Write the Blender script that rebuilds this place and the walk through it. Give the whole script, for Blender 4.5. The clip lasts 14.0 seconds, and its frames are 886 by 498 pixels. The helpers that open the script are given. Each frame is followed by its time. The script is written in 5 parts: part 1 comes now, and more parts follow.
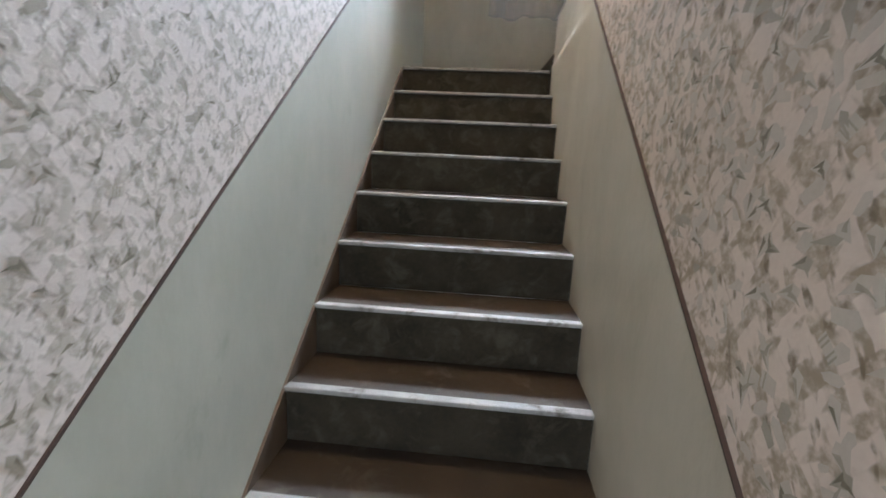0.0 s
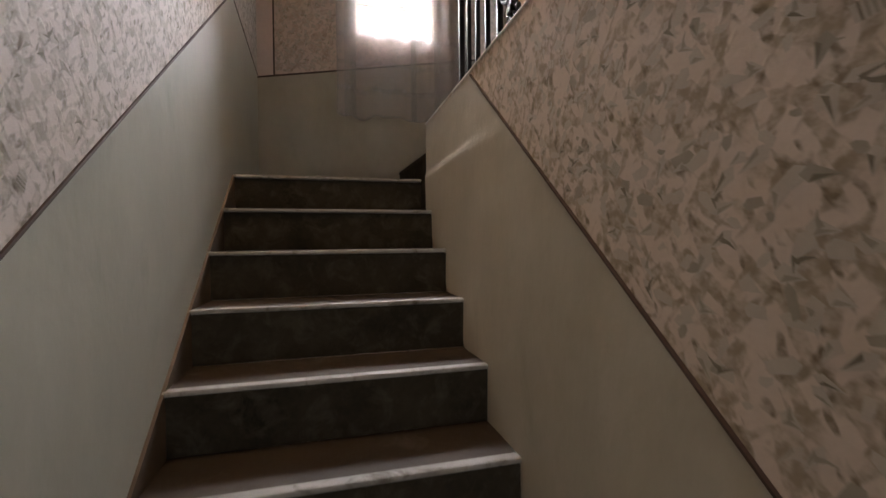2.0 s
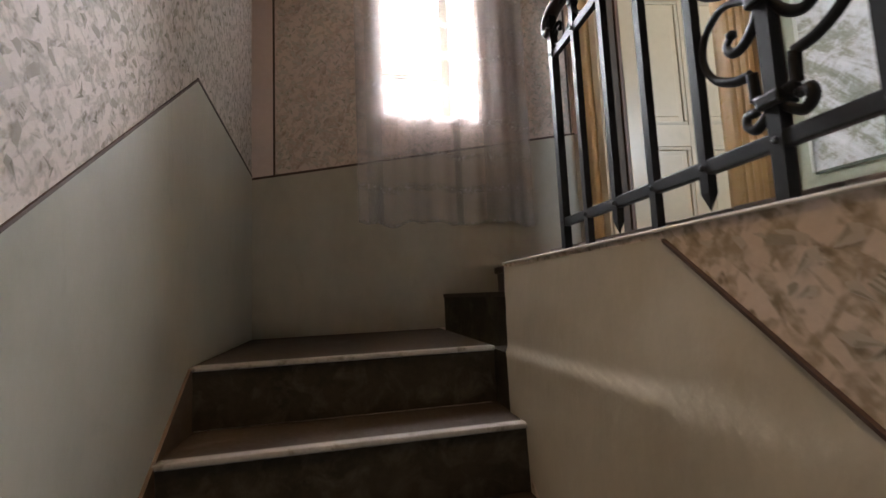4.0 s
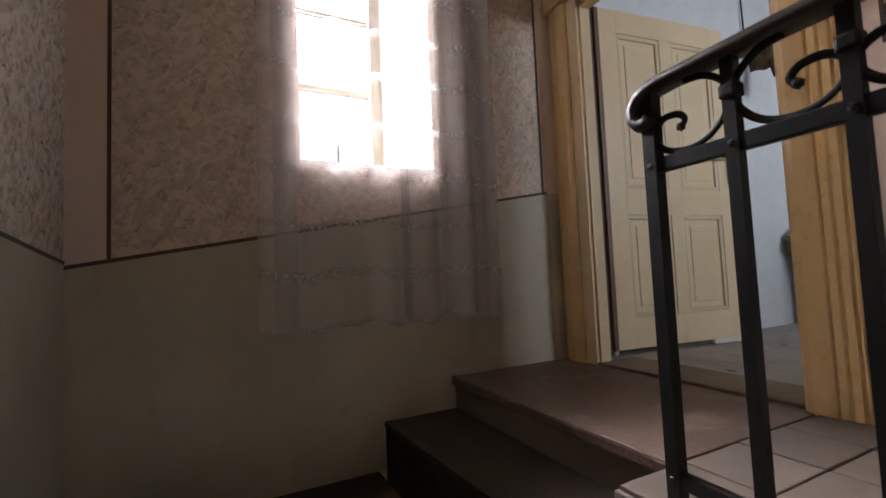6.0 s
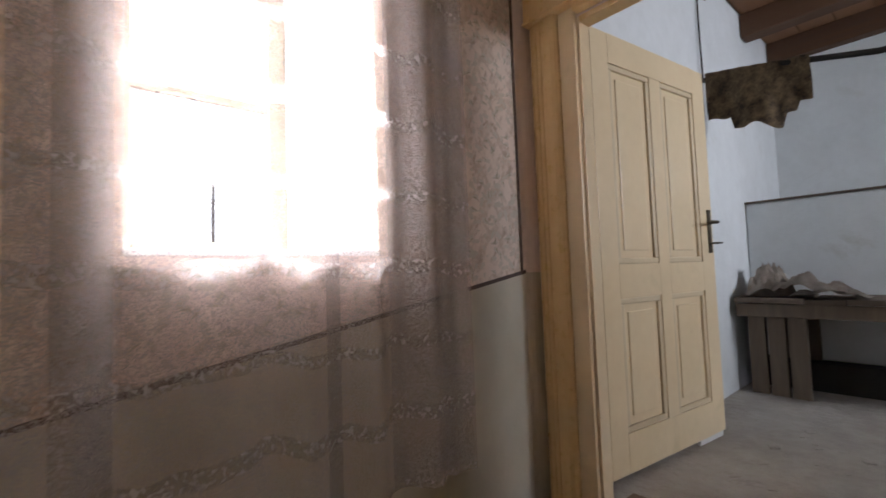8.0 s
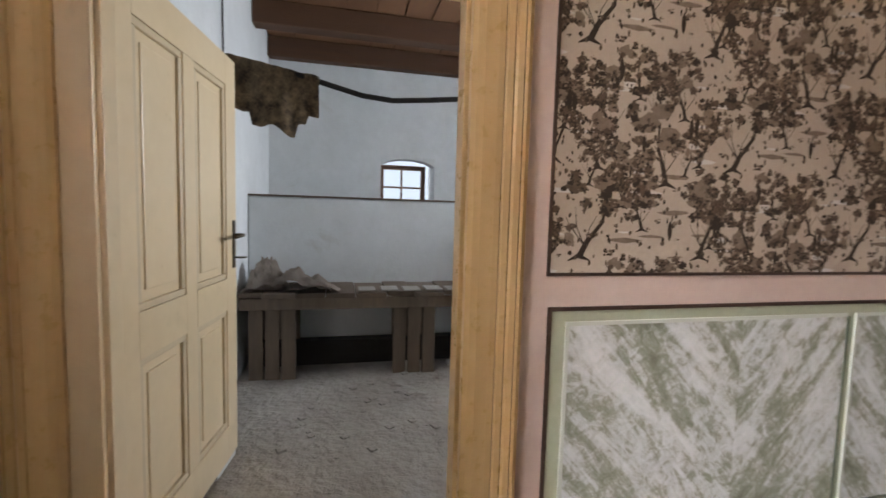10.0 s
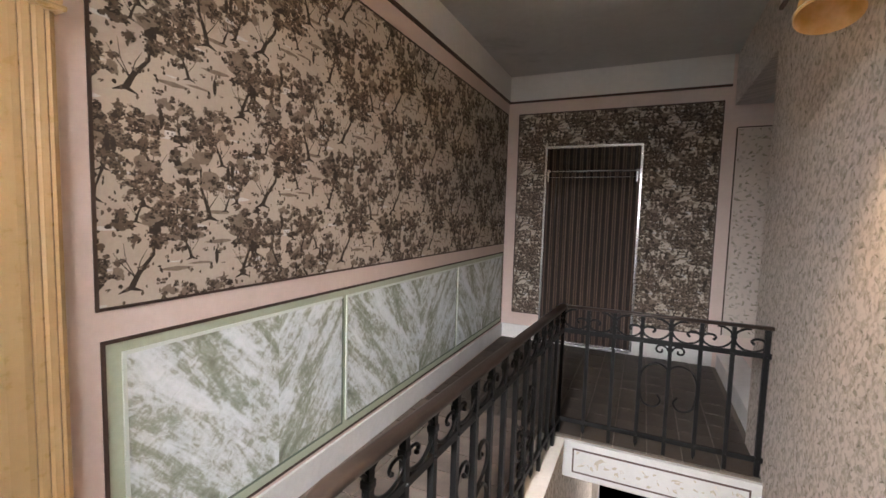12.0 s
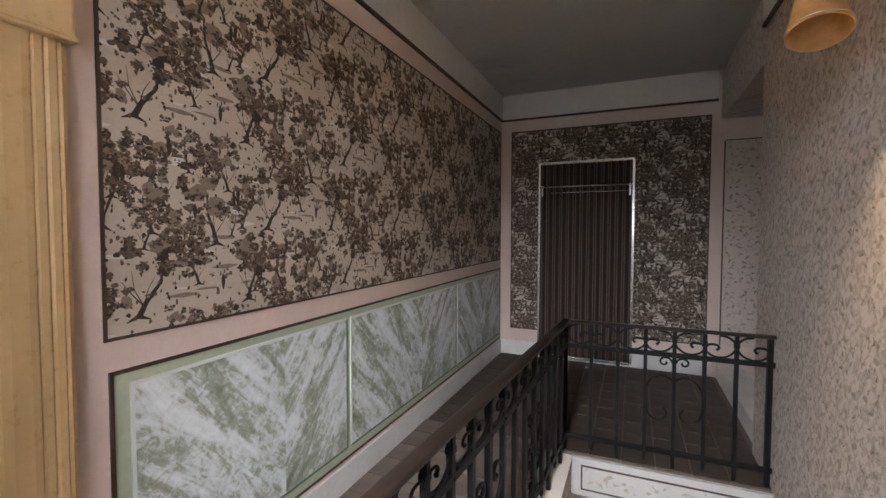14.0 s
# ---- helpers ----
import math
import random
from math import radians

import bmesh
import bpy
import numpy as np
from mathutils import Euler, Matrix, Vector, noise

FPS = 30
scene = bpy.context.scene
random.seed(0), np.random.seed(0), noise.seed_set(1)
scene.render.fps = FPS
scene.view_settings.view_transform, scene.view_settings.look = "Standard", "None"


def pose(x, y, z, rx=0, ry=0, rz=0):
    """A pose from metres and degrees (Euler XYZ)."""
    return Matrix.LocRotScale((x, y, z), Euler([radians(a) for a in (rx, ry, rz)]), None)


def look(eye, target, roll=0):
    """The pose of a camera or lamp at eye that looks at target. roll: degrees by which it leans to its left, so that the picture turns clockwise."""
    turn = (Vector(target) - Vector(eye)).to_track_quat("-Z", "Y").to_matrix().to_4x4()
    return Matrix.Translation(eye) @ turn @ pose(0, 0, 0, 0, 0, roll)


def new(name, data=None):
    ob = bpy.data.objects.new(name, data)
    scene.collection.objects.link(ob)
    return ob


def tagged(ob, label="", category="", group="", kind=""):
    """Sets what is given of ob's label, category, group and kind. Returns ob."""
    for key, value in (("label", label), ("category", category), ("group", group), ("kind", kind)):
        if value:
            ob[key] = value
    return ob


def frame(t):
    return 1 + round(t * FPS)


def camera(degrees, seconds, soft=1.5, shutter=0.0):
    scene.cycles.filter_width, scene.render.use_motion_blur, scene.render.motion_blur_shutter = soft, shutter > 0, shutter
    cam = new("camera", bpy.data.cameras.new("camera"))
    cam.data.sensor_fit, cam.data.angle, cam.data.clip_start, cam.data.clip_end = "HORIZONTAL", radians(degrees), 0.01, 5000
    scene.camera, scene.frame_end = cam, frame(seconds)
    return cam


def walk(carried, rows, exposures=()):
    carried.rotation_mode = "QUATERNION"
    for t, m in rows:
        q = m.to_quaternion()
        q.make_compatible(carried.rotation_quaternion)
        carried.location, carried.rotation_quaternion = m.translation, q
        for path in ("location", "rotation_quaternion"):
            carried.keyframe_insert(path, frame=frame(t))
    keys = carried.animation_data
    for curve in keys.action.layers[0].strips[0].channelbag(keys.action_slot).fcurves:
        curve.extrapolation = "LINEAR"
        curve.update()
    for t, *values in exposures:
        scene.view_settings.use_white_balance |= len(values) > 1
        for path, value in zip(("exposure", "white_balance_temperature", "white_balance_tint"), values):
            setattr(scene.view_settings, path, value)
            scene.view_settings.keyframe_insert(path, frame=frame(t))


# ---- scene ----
cam = camera(90.7, 14.0, shutter=0.25)
PATH = [
    (0, (0.656, -3.316, 1.621), (0.487, -1.359, 1.244), 2.8),
    (0.5, (0.556, -3.238, 1.692), (0.828, -1.281, 1.379), -0.0),
    (1, (0.472, -3.118, 1.741), (0.918, -1.181, 1.517), 0.5),
    (1.5, (0.465, -2.863, 1.775), (0.97, -0.931, 1.653), 0.3),
    (2, (0.496, -2.628, 1.915), (1.012, -0.696, 1.89), -0.6),
    (2.5, (0.473, -2.361, 2.0), (0.991, -0.431, 2.06), -1.1),
    (3, (0.464, -2.024, 2.196), (1.011, -0.104, 2.319), -1.9),
    (3.5, (0.52, -1.806, 2.344), (1.047, 0.113, 2.538), -2.2),
    (4, (0.513, -1.618, 2.516), (0.951, 0.323, 2.717), -2.5),
    (4.2, (0.482, -1.531, 2.572), (0.912, 0.413, 2.766), -2.5),
    (6.3, (0.483, -0.771, 3.208), (1.441, 0.981, 3.325), -2.2),
    (6.5, (0.524, -0.714, 3.255), (1.507, 1.024, 3.37), -2.1),
    (7, (0.554, -0.507, 3.411), (1.557, 1.22, 3.513), -2.4),
    (7.2, (0.57, -0.415, 3.447), (1.572, 1.313, 3.54), -2.5),
    (9.3, (0.861, 0.163, 3.803), (2.836, 0.477, 3.76), 0.8),
    (9.5, (0.879, 0.179, 3.843), (2.875, 0.249, 3.731), 1.7),
    (10, (0.979, 0.241, 3.904), (2.92, -0.219, 3.751), 1.6),
    (10.5, (0.953, 0.291, 3.999), (2.719, -0.628, 3.806), 2.8),
    (11, (0.897, 0.364, 4.004), (2.231, -1.115, 3.819), 2.1),
    (11.5, (0.747, 0.406, 4.045), (1.787, -1.294, 3.877), 2.1),
    (12, (0.673, 0.389, 4.058), (1.503, -1.423, 3.899), 1.6),
    (12.5, (0.644, 0.394, 4.078), (1.441, -1.435, 3.934), 1.1),
    (13, (0.645, 0.399, 4.079), (1.39, -1.453, 3.958), 0.8),
    (13.5, (0.673, 0.413, 4.07), (1.423, -1.438, 3.976), 0.3),
    (14, (0.729, 0.419, 4.064), (1.526, -1.414, 3.984), 0.1),
]
walk(cam, [(t, look(eye, target, roll)) for t, eye, target, roll in PATH],
     exposures=[(0.0, 1.45, 5250, 4), (0.5, 0.95, 5350, 4), (1.0, 0.55, 5700, 7), (1.5, 0.3, 6100, 11), (2.5, 0.05, 6400, 14), (4.0, 0.05, 6250, 12), (6.5, -0.5, 6500, 18), (7.0, -0.1, 6500, 19),
                (9.5, 0.0, 6700, 16), (10.0, 0.15, 6700, 15), (11.5, 0.6, 6600, 14), (12.0, 0.6, 6350, 13), (12.5, 0.3, 6400, 13), (13.0, 0.1, 6300, 13), (14.0, 0.1, 6100, 12)])

# world, sun and large lights
world = bpy.data.worlds.new("sky")
scene.world = world
world.use_nodes = True
wn = world.node_tree.nodes
sky = wn.new("ShaderNodeTexSky")
sky.sky_type, sky.sun_disc = "NISHITA", False
sky.sun_elevation, sky.sun_rotation = radians(40), radians(150)
wn["Background"].inputs["Strength"].default_value = 0.15
world.node_tree.links.new(sky.outputs["Color"], wn["Background"].inputs["Color"])
sun = new("sun", bpy.data.lights.new("sun", "SUN"))
sun.data.energy, sun.data.angle, sun.data.color = 1.5, radians(10), (1, 0.96, 0.9)
sun.matrix_world = look((3, -6, 10), (0, 0, 0))


def area_light(name, eye, target, w, h, watts, colour):
    ob = new(name, bpy.data.lights.new(name, "AREA"))
    ob.data.shape, ob.data.size, ob.data.size_y, ob.data.energy, ob.data.color = "RECTANGLE", w, h, watts, colour
    ob.matrix_world = look(eye, target)
    return ob


BULB = 85
area_light("window_daylight", (1.05, 3.30, 5.90), (1.08, 0.8, 4.1), 2.4, 1.3, 4000, (0.97, 0.97, 0.98))
area_light("entrance_daylight", (0.55, -5.15, 1.4), (0.55, 0, 1.5), 0.85, 1.9, 12, (1.0, 0.95, 0.88))
area_light("barn_daylight", (3.9, -3.70, 4.60), (3.9, 0, 3.9), 0.95, 0.8, 145, (0.82, 0.92, 1.0))


# ---------------------------------------------------------------- materials
def node(nt, kind, **kw):
    n = nt.nodes.new(kind)
    for k, v in kw.items():
        n.inputs[k].default_value = v
    return n


def ramp(nt, fac, stops):
    r = nt.nodes.new("ShaderNodeValToRGB")
    el = r.color_ramp.elements
    while len(el) < len(stops):
        el.new(0.5)
    for e, (p, c) in zip(el, stops):
        e.position, e.color = p, (*c, 1) if len(c) == 3 else c
    nt.links.new(fac, r.inputs["Fac"])
    return r.outputs["Color"]


def mix(nt, fac, a, b, mode="MIX"):
    m = nt.nodes.new("ShaderNodeMix")
    m.data_type, m.blend_type = "RGBA", mode
    for sock, v in ((m.inputs[0], fac), (m.inputs[6], a), (m.inputs[7], b)):
        if hasattr(v, "is_output"):
            nt.links.new(v, sock)
        elif isinstance(v, (int, float)):
            sock.default_value = v
        else:
            sock.default_value = (*v, 1)
    return m.outputs[2]


def coords(nt, stretch=(1, 1, 1), turn=(0, 0, 0), kind="Object"):
    tc = nt.nodes.new("ShaderNodeTexCoord")
    mp = nt.nodes.new("ShaderNodeMapping")
    mp.inputs["Scale"].default_value = stretch
    mp.inputs["Rotation"].default_value = [radians(a) for a in turn]
    nt.links.new(tc.outputs[kind], mp.inputs["Vector"])
    return mp.outputs["Vector"]


def noise_tex(nt, vec, scale, detail=4, rough=0.55, distort=0.0):
    n = node(nt, "ShaderNodeTexNoise", Scale=scale, Detail=detail, Roughness=rough, Distortion=distort)
    nt.links.new(vec, n.inputs["Vector"])
    return n.outputs["Fac"]


def base_material(name):
    m = bpy.data.materials.new(name)
    m.use_nodes = True
    nt = m.node_tree
    return m, nt, nt.nodes["Principled BSDF"]


def bump(nt, bsdf, fac, strength, dist):
    b = node(nt, "ShaderNodeBump", Strength=strength, Distance=dist)
    nt.links.new(fac, b.inputs["Height"])
    nt.links.new(b.outputs["Normal"], bsdf.inputs["Normal"])


def surface(name, low, high, rough=0.7, big=1.5, fine=40, relief=0.3, dist=0.004, stain=None, stain_at=(0.58, 0.72),
            stretch=(1, 1, 1), turn=(0, 0, 0), metal=0.0, spread=(0.3, 0.7), vary=0.0, coat=0.0, spec=0.5):
    """Two colours mixed by broad and fine noise, an optional stain with its own shape, and fine relief."""
    m, nt, b = base_material(name)
    v = coords(nt, stretch, turn)
    n1, n2 = noise_tex(nt, v, big, 5), noise_tex(nt, v, fine, 6, 0.65)
    f = mix(nt, 0.4, n1, n2)
    col = ramp(nt, f, [(spread[0], low), (spread[1], high)])
    if stain:
        s = noise_tex(nt, v, big * 1.7, 7, 0.65, 0.6)
        mask = ramp(nt, s, [(stain_at[0], (0, 0, 0)), (stain_at[1], (1, 1, 1))])
        col = mix(nt, mask, col, stain)
    if vary:
        info = nt.nodes.new("ShaderNodeObjectInfo")
        k = nt.nodes.new("ShaderNodeMapRange")
        k.inputs["To Min"].default_value, k.inputs["To Max"].default_value = 1 - vary, 1 + vary
        nt.links.new(info.outputs["Random"], k.inputs["Value"])
        col = mix(nt, 1.0, col, k.outputs["Result"], "MULTIPLY")
    nt.links.new(col, b.inputs["Base Color"])
    rr = ramp(nt, n2, [(0.3, (rough * 0.85,) * 3), (0.7, (min(1, rough * 1.12),) * 3)])
    nt.links.new(rr, b.inputs["Roughness"])
    b.inputs["Metallic"].default_value = metal
    b.inputs["Coat Weight"].default_value = coat
    b.inputs["Specular IOR Level"].default_value = spec
    if relief:
        bump(nt, b, mix(nt, 0.5, n2, noise_tex(nt, v, fine * 4, 3)), relief, dist)
    return m


# one dado paint, two copies: warm lamp and cool window light put into colour
M_DADO = surface("dado_paint_warm_light", (0.35, 0.318, 0.25), (0.49, 0.447, 0.365), 0.52, 1.6, 7, 0.22, 0.010, spec=0.35, stretch=(1, 1, 0.6),
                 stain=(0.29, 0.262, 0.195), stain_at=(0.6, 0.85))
M_DADO_COOL = surface("dado_paint_cool_light", (0.335, 0.325, 0.26), (0.475, 0.455, 0.375), 0.46, 1.6, 7, 0.22, 0.010, spec=0.4, stretch=(1, 1, 0.6),
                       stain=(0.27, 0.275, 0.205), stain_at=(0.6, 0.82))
M_PAPER = surface("beige_wallpaper", (0.52, 0.445, 0.385), (0.65, 0.56, 0.495), 0.75, 1.2, 14, 0.5, 0.008)


def leaf_paper_material(name, low, high, blot, deep, size, relief):
    """Embossed paper with brushed leaf marks that lie slanted in two directions; walls stand along x or y."""
    m, nt, b = base_material(name)
    tc = nt.nodes.new("ShaderNodeTexCoord")
    sep = nt.nodes.new("ShaderNodeSeparateXYZ")
    nt.links.new(tc.outputs["Object"], sep.inputs[0])
    add = nt.nodes.new("ShaderNodeMath")
    nt.links.new(sep.outputs["X"], add.inputs[0])
    nt.links.new(sep.outputs["Y"], add.inputs[1])
    com = nt.nodes.new("ShaderNodeCombineXYZ")
    nt.links.new(add.outputs[0], com.inputs["X"])
    nt.links.new(sep.outputs["Z"], com.inputs["Y"])
    flat = com.outputs[0]

    def slanted(angle, scale, lo, hi):
        mp = nt.nodes.new("ShaderNodeMapping")
        mp.inputs["Rotation"].default_value = (0, 0, radians(angle))
        mp.vector_type = "TEXTURE"
        mp.inputs["Scale"].default_value = (2.2, 1.0, 1.0)
        nt.links.new(flat, mp.inputs["Vector"])
        return ramp(nt, noise_tex(nt, mp.outputs["Vector"], scale, 2, 0.5, 0.3), [(lo, (0, 0, 0)), (hi, (1, 1, 1))])

    broad, grain = noise_tex(nt, flat, 1.3, 4), noise_tex(nt, flat, 70, 4, 0.6)
    col = ramp(nt, mix(nt, 0.4, broad, grain), [(0.3, low), (0.7, high)])
    a, c = slanted(48, 27 / size, 0.51, 0.57), slanted(-55, 29 / size, 0.53, 0.59)
    brush = ramp(nt, noise_tex(nt, flat, 45 / size, 3, 0.6), [(0.38, (0.25,) * 3), (0.60, (0.95,) * 3)])
    col = mix(nt, mix(nt, 1.0, a, brush, "MULTIPLY"), col, blot)
    col = mix(nt, mix(nt, 1.0, c, brush, "MULTIPLY"), col, blot)
    core = mix(nt, 1.0, slanted(62, 33 / size, 0.59, 0.65), brush, "MULTIPLY")
    col = mix(nt, core, col, deep)
    nt.links.new(col, b.inputs["Base Color"])
    b.inputs["Roughness"].default_value = 0.72
    lump = mix(nt, 0.5, noise_tex(nt, flat, 26 / size, 3, 0.6), mix(nt, 0.5, a, c))
    bump(nt, b, mix(nt, 0.25, lump, grain), relief, 0.010)
    return m


M_STAIRPAPER = leaf_paper_material("stair_leaf_paper", (0.53, 0.44, 0.37), (0.65, 0.55, 0.475), (0.31, 0.25, 0.175), (0.19, 0.15, 0.098), 1.0, 0.24)
M_LANDINGPAPER = leaf_paper_material("pale_landing_leaf_paper", (0.55, 0.44, 0.375), (0.66, 0.545, 0.475), (0.45, 0.355, 0.29), (0.35, 0.27, 0.215), 1.2, 0.18)
M_WESTPAPER = leaf_paper_material("embossed_leaf_paper", (0.54, 0.47, 0.42), (0.67, 0.59, 0.53), (0.37, 0.325, 0.26), (0.22, 0.19, 0.14), 0.75, 0.24)
M_BLOT = surface("wallpaper_blot", (0.27, 0.24, 0.185), (0.38, 0.335, 0.265), 0.75, 30, 150, 0.2, 0.002)
M_BLOT2 = surface("wallpaper_soft_blot", (0.42, 0.37, 0.31), (0.52, 0.46, 0.39), 0.75, 30, 150, 0.2, 0.002)
M_STROKE = surface("wallpaper_stroke", (0.13, 0.115, 0.078), (0.25, 0.215, 0.16), 0.75, 40, 200, 0.2, 0.002)
M_PINK = surface("pink_border_paper", (0.60, 0.475, 0.42), (0.72, 0.585, 0.525), 0.65, 1.5, 30, 0.15, 0.003)
M_LINE = surface("brown_line", (0.042, 0.024, 0.018), (0.085, 0.050, 0.037), 0.7, 5, 60, 0.1, 0.001)
M_FRIEZE = surface("white_frieze", (0.62, 0.60, 0.56), (0.74, 0.72, 0.68), 0.8, 1.2, 25, 0.2, 0.004)
M_CEIL = surface("grey_ceiling", (0.43, 0.42, 0.39), (0.56, 0.55, 0.52), 0.85, 0.8, 14, 0.3, 0.006,
                 stain=(0.37, 0.36, 0.33))
M_TREAD = surface("worn_tread", (0.026, 0.018, 0.012), (0.058, 0.040, 0.026), 0.75, 4, 60, 0.3, 0.004,
                  stain=(0.075, 0.062, 0.048), vary=0.12, spec=0.3)
M_RISER = surface("dark_riser", (0.014, 0.011, 0.0075), (0.050, 0.040, 0.027), 0.8, 6, 50, 0.4, 0.004,
                  stain=(0.072, 0.061, 0.042), stain_at=(0.5, 0.75), vary=0.15, spec=0.15)
M_NOSE = surface("pale_nosing", (0.20, 0.188, 0.172), (0.38, 0.362, 0.338), 0.7, 7, 60, 0.6, 0.005,
                 stain=(0.10, 0.08, 0.062), stain_at=(0.54, 0.68), vary=0.12)
M_SKIRT = surface("brown_skirting", (0.075, 0.050, 0.032), (0.15, 0.105, 0.070), 0.6, 6, 50)
M_IRON = surface("black_iron", (0.005, 0.005, 0.0052), (0.013, 0.0125, 0.012), 0.5, 8, 90, 0.3, 0.001, spec=0.14)
M_HANDRAIL = surface("dark_brown_handrail_paint", (0.012, 0.008, 0.006), (0.040, 0.026, 0.019), 0.42, 8, 70, 0.3, 0.001, stain=(0.10, 0.066, 0.045), stain_at=(0.66, 0.8), spec=0.3)
M_CREAM = surface("cream_gloss_paint", (0.66, 0.515, 0.32), (0.76, 0.615, 0.41), 0.32, 2, 20, 0.08, 0.002,
                  stain=(0.55, 0.44, 0.26), stain_at=(0.62, 0.85))
# darker cream for the door mouldings and the lamp shade's trim ring
M_GROOVE = surface("darker_cream_trim", (0.54, 0.43, 0.27), (0.68, 0.55, 0.37), 0.4, 4, 40)
M_FRAME = surface("ochre_gloss_paint", (0.66, 0.45, 0.21), (0.76, 0.55, 0.29), 0.3, 2, 25, 0.08, 0.002,
                  stain=(0.62, 0.40, 0.18), stain_at=(0.62, 0.85))
M_WHITEWASH = surface("whitewash", (0.56, 0.58, 0.58), (0.72, 0.74, 0.75), 0.9, 1.3, 10, 0.35, 0.012,
                      stain=(0.47, 0.46, 0.42), stain_at=(0.6, 0.8))
M_DIRT = surface("dusty_floor", (0.23, 0.20, 0.17), (0.50, 0.47, 0.43), 0.9, 1.6, 5, 0.8, 0.05,
                 stain=(0.13, 0.10, 0.08), stain_at=(0.6, 0.72))
M_TILE = surface("worn_floor_tile", (0.075, 0.058, 0.048), (0.16, 0.125, 0.10), 0.55, 5, 40, 0.3, 0.004,
                 stain=(0.17, 0.095, 0.065), stain_at=(0.6, 0.7), vary=0.12)
# darker copy of the floor tile: the far landing's dimness is in the colour
M_LANDING = surface("dimmed_landing_tile", (0.030, 0.023, 0.017), (0.070, 0.054, 0.040), 0.6, 3, 30, 0.3, 0.004,
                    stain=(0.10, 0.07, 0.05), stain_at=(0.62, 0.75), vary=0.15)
M_WORN = surface("worn_red_brown_floor", (0.07, 0.045, 0.035), (0.17, 0.105, 0.08), 0.5, 3, 24, 0.5, 0.008,
                 stain=(0.22, 0.16, 0.13), stain_at=(0.56, 0.7))
M_GROUT = surface("grout", (0.11, 0.09, 0.075), (0.18, 0.15, 0.125), 0.9)
M_WOOD = surface("old_wood", (0.09, 0.066, 0.047), (0.225, 0.17, 0.125), 0.8, 3, 30, 0.6, 0.006, stretch=(1, 1, 0.12), vary=0.2)
M_BEAM = surface("beam_wood", (0.055, 0.022, 0.010), (0.12, 0.055, 0.025), 0.75, 3, 30, 0.5, 0.006, stretch=(1, 0.12, 1), vary=0.15)
M_BOARD = surface("ceiling_board_wood", (0.17, 0.075, 0.035), (0.30, 0.15, 0.075), 0.75, 3, 30, 0.4, 0.005, stretch=(0.15, 1, 1))
M_SLAB = surface("plaster_slab", (0.50, 0.47, 0.42), (0.66, 0.63, 0.58), 0.7, 3, 40, 0.3, 0.004,
                 stain=(0.33, 0.28, 0.23), stain_at=(0.6, 0.75))
M_CLOTH = surface("dusty_cloth", (0.24, 0.19, 0.155), (0.46, 0.40, 0.345), 0.95, 8, 60, 0.5, 0.004)
M_SACK = surface("mottled_sackcloth", (0.06, 0.042, 0.028), (0.30, 0.21, 0.12), 0.95, 12, 60, 0.6, 0.005, spread=(0.4, 0.62))
M_WHITE = surface("white_trim", (0.60, 0.59, 0.57), (0.74, 0.73, 0.71), 0.5, 5, 40, 0.1, 0.002)
M_BROWNFRAME = surface("brown_window_paint", (0.12, 0.06, 0.035), (0.19, 0.10, 0.06), 0.5, 6, 50)
M_WINWOOD = surface("weathered_window_wood", (0.22, 0.18, 0.135), (0.36, 0.30, 0.23), 0.6, 6, 50)
M_GREEN = surface("pale_green_border", (0.38, 0.43, 0.31), (0.50, 0.55, 0.42), 0.6, 3, 40, 0.1, 0.002)
M_PALELINE = surface("pale_line", (0.62, 0.68, 0.62), (0.74, 0.79, 0.74), 0.6, 5, 60, 0.1, 0.001)
M_DGREEN = surface("dark_green_line", (0.10, 0.13, 0.10), (0.16, 0.20, 0.15), 0.6, 5, 60, 0.1, 0.001)
M_TOILE = surface("toile_ground", (0.44, 0.37, 0.295), (0.60, 0.52, 0.43), 0.75, 3, 60, 0.15, 0.002,
                  stain=(0.43, 0.34, 0.28), stain_at=(0.55, 0.75))
M_T_DARK = surface("toile_dark_brown", (0.016, 0.010, 0.006), (0.050, 0.032, 0.020), 0.75, 40, 160, 0.1, 0.001)
M_T_MID = surface("toile_brown", (0.070, 0.048, 0.032), (0.145, 0.104, 0.072), 0.75, 40, 160, 0.1, 0.001)
M_T_SOFT = surface("toile_soft_brown", (0.16, 0.12, 0.088), (0.28, 0.22, 0.17), 0.75, 40, 160, 0.1, 0.001)
M_T_PALE = surface("toile_pale", (0.58, 0.56, 0.53), (0.70, 0.68, 0.65), 0.75, 40, 160, 0.1, 0.001)
M_CHROME = surface("chrome", (0.55, 0.55, 0.55), (0.7, 0.7, 0.7), 0.25, 6, 60, 0.05, 0.001, metal=1.0)
M_BRASS = surface("tarnished_handle", (0.05, 0.04, 0.03), (0.14, 0.11, 0.07), 0.4, 20, 90, 0.1, 0.001, metal=0.8)
M_DARK = surface("dark_wood_and_shade", (0.012, 0.010, 0.009), (0.03, 0.026, 0.022), 0.9)


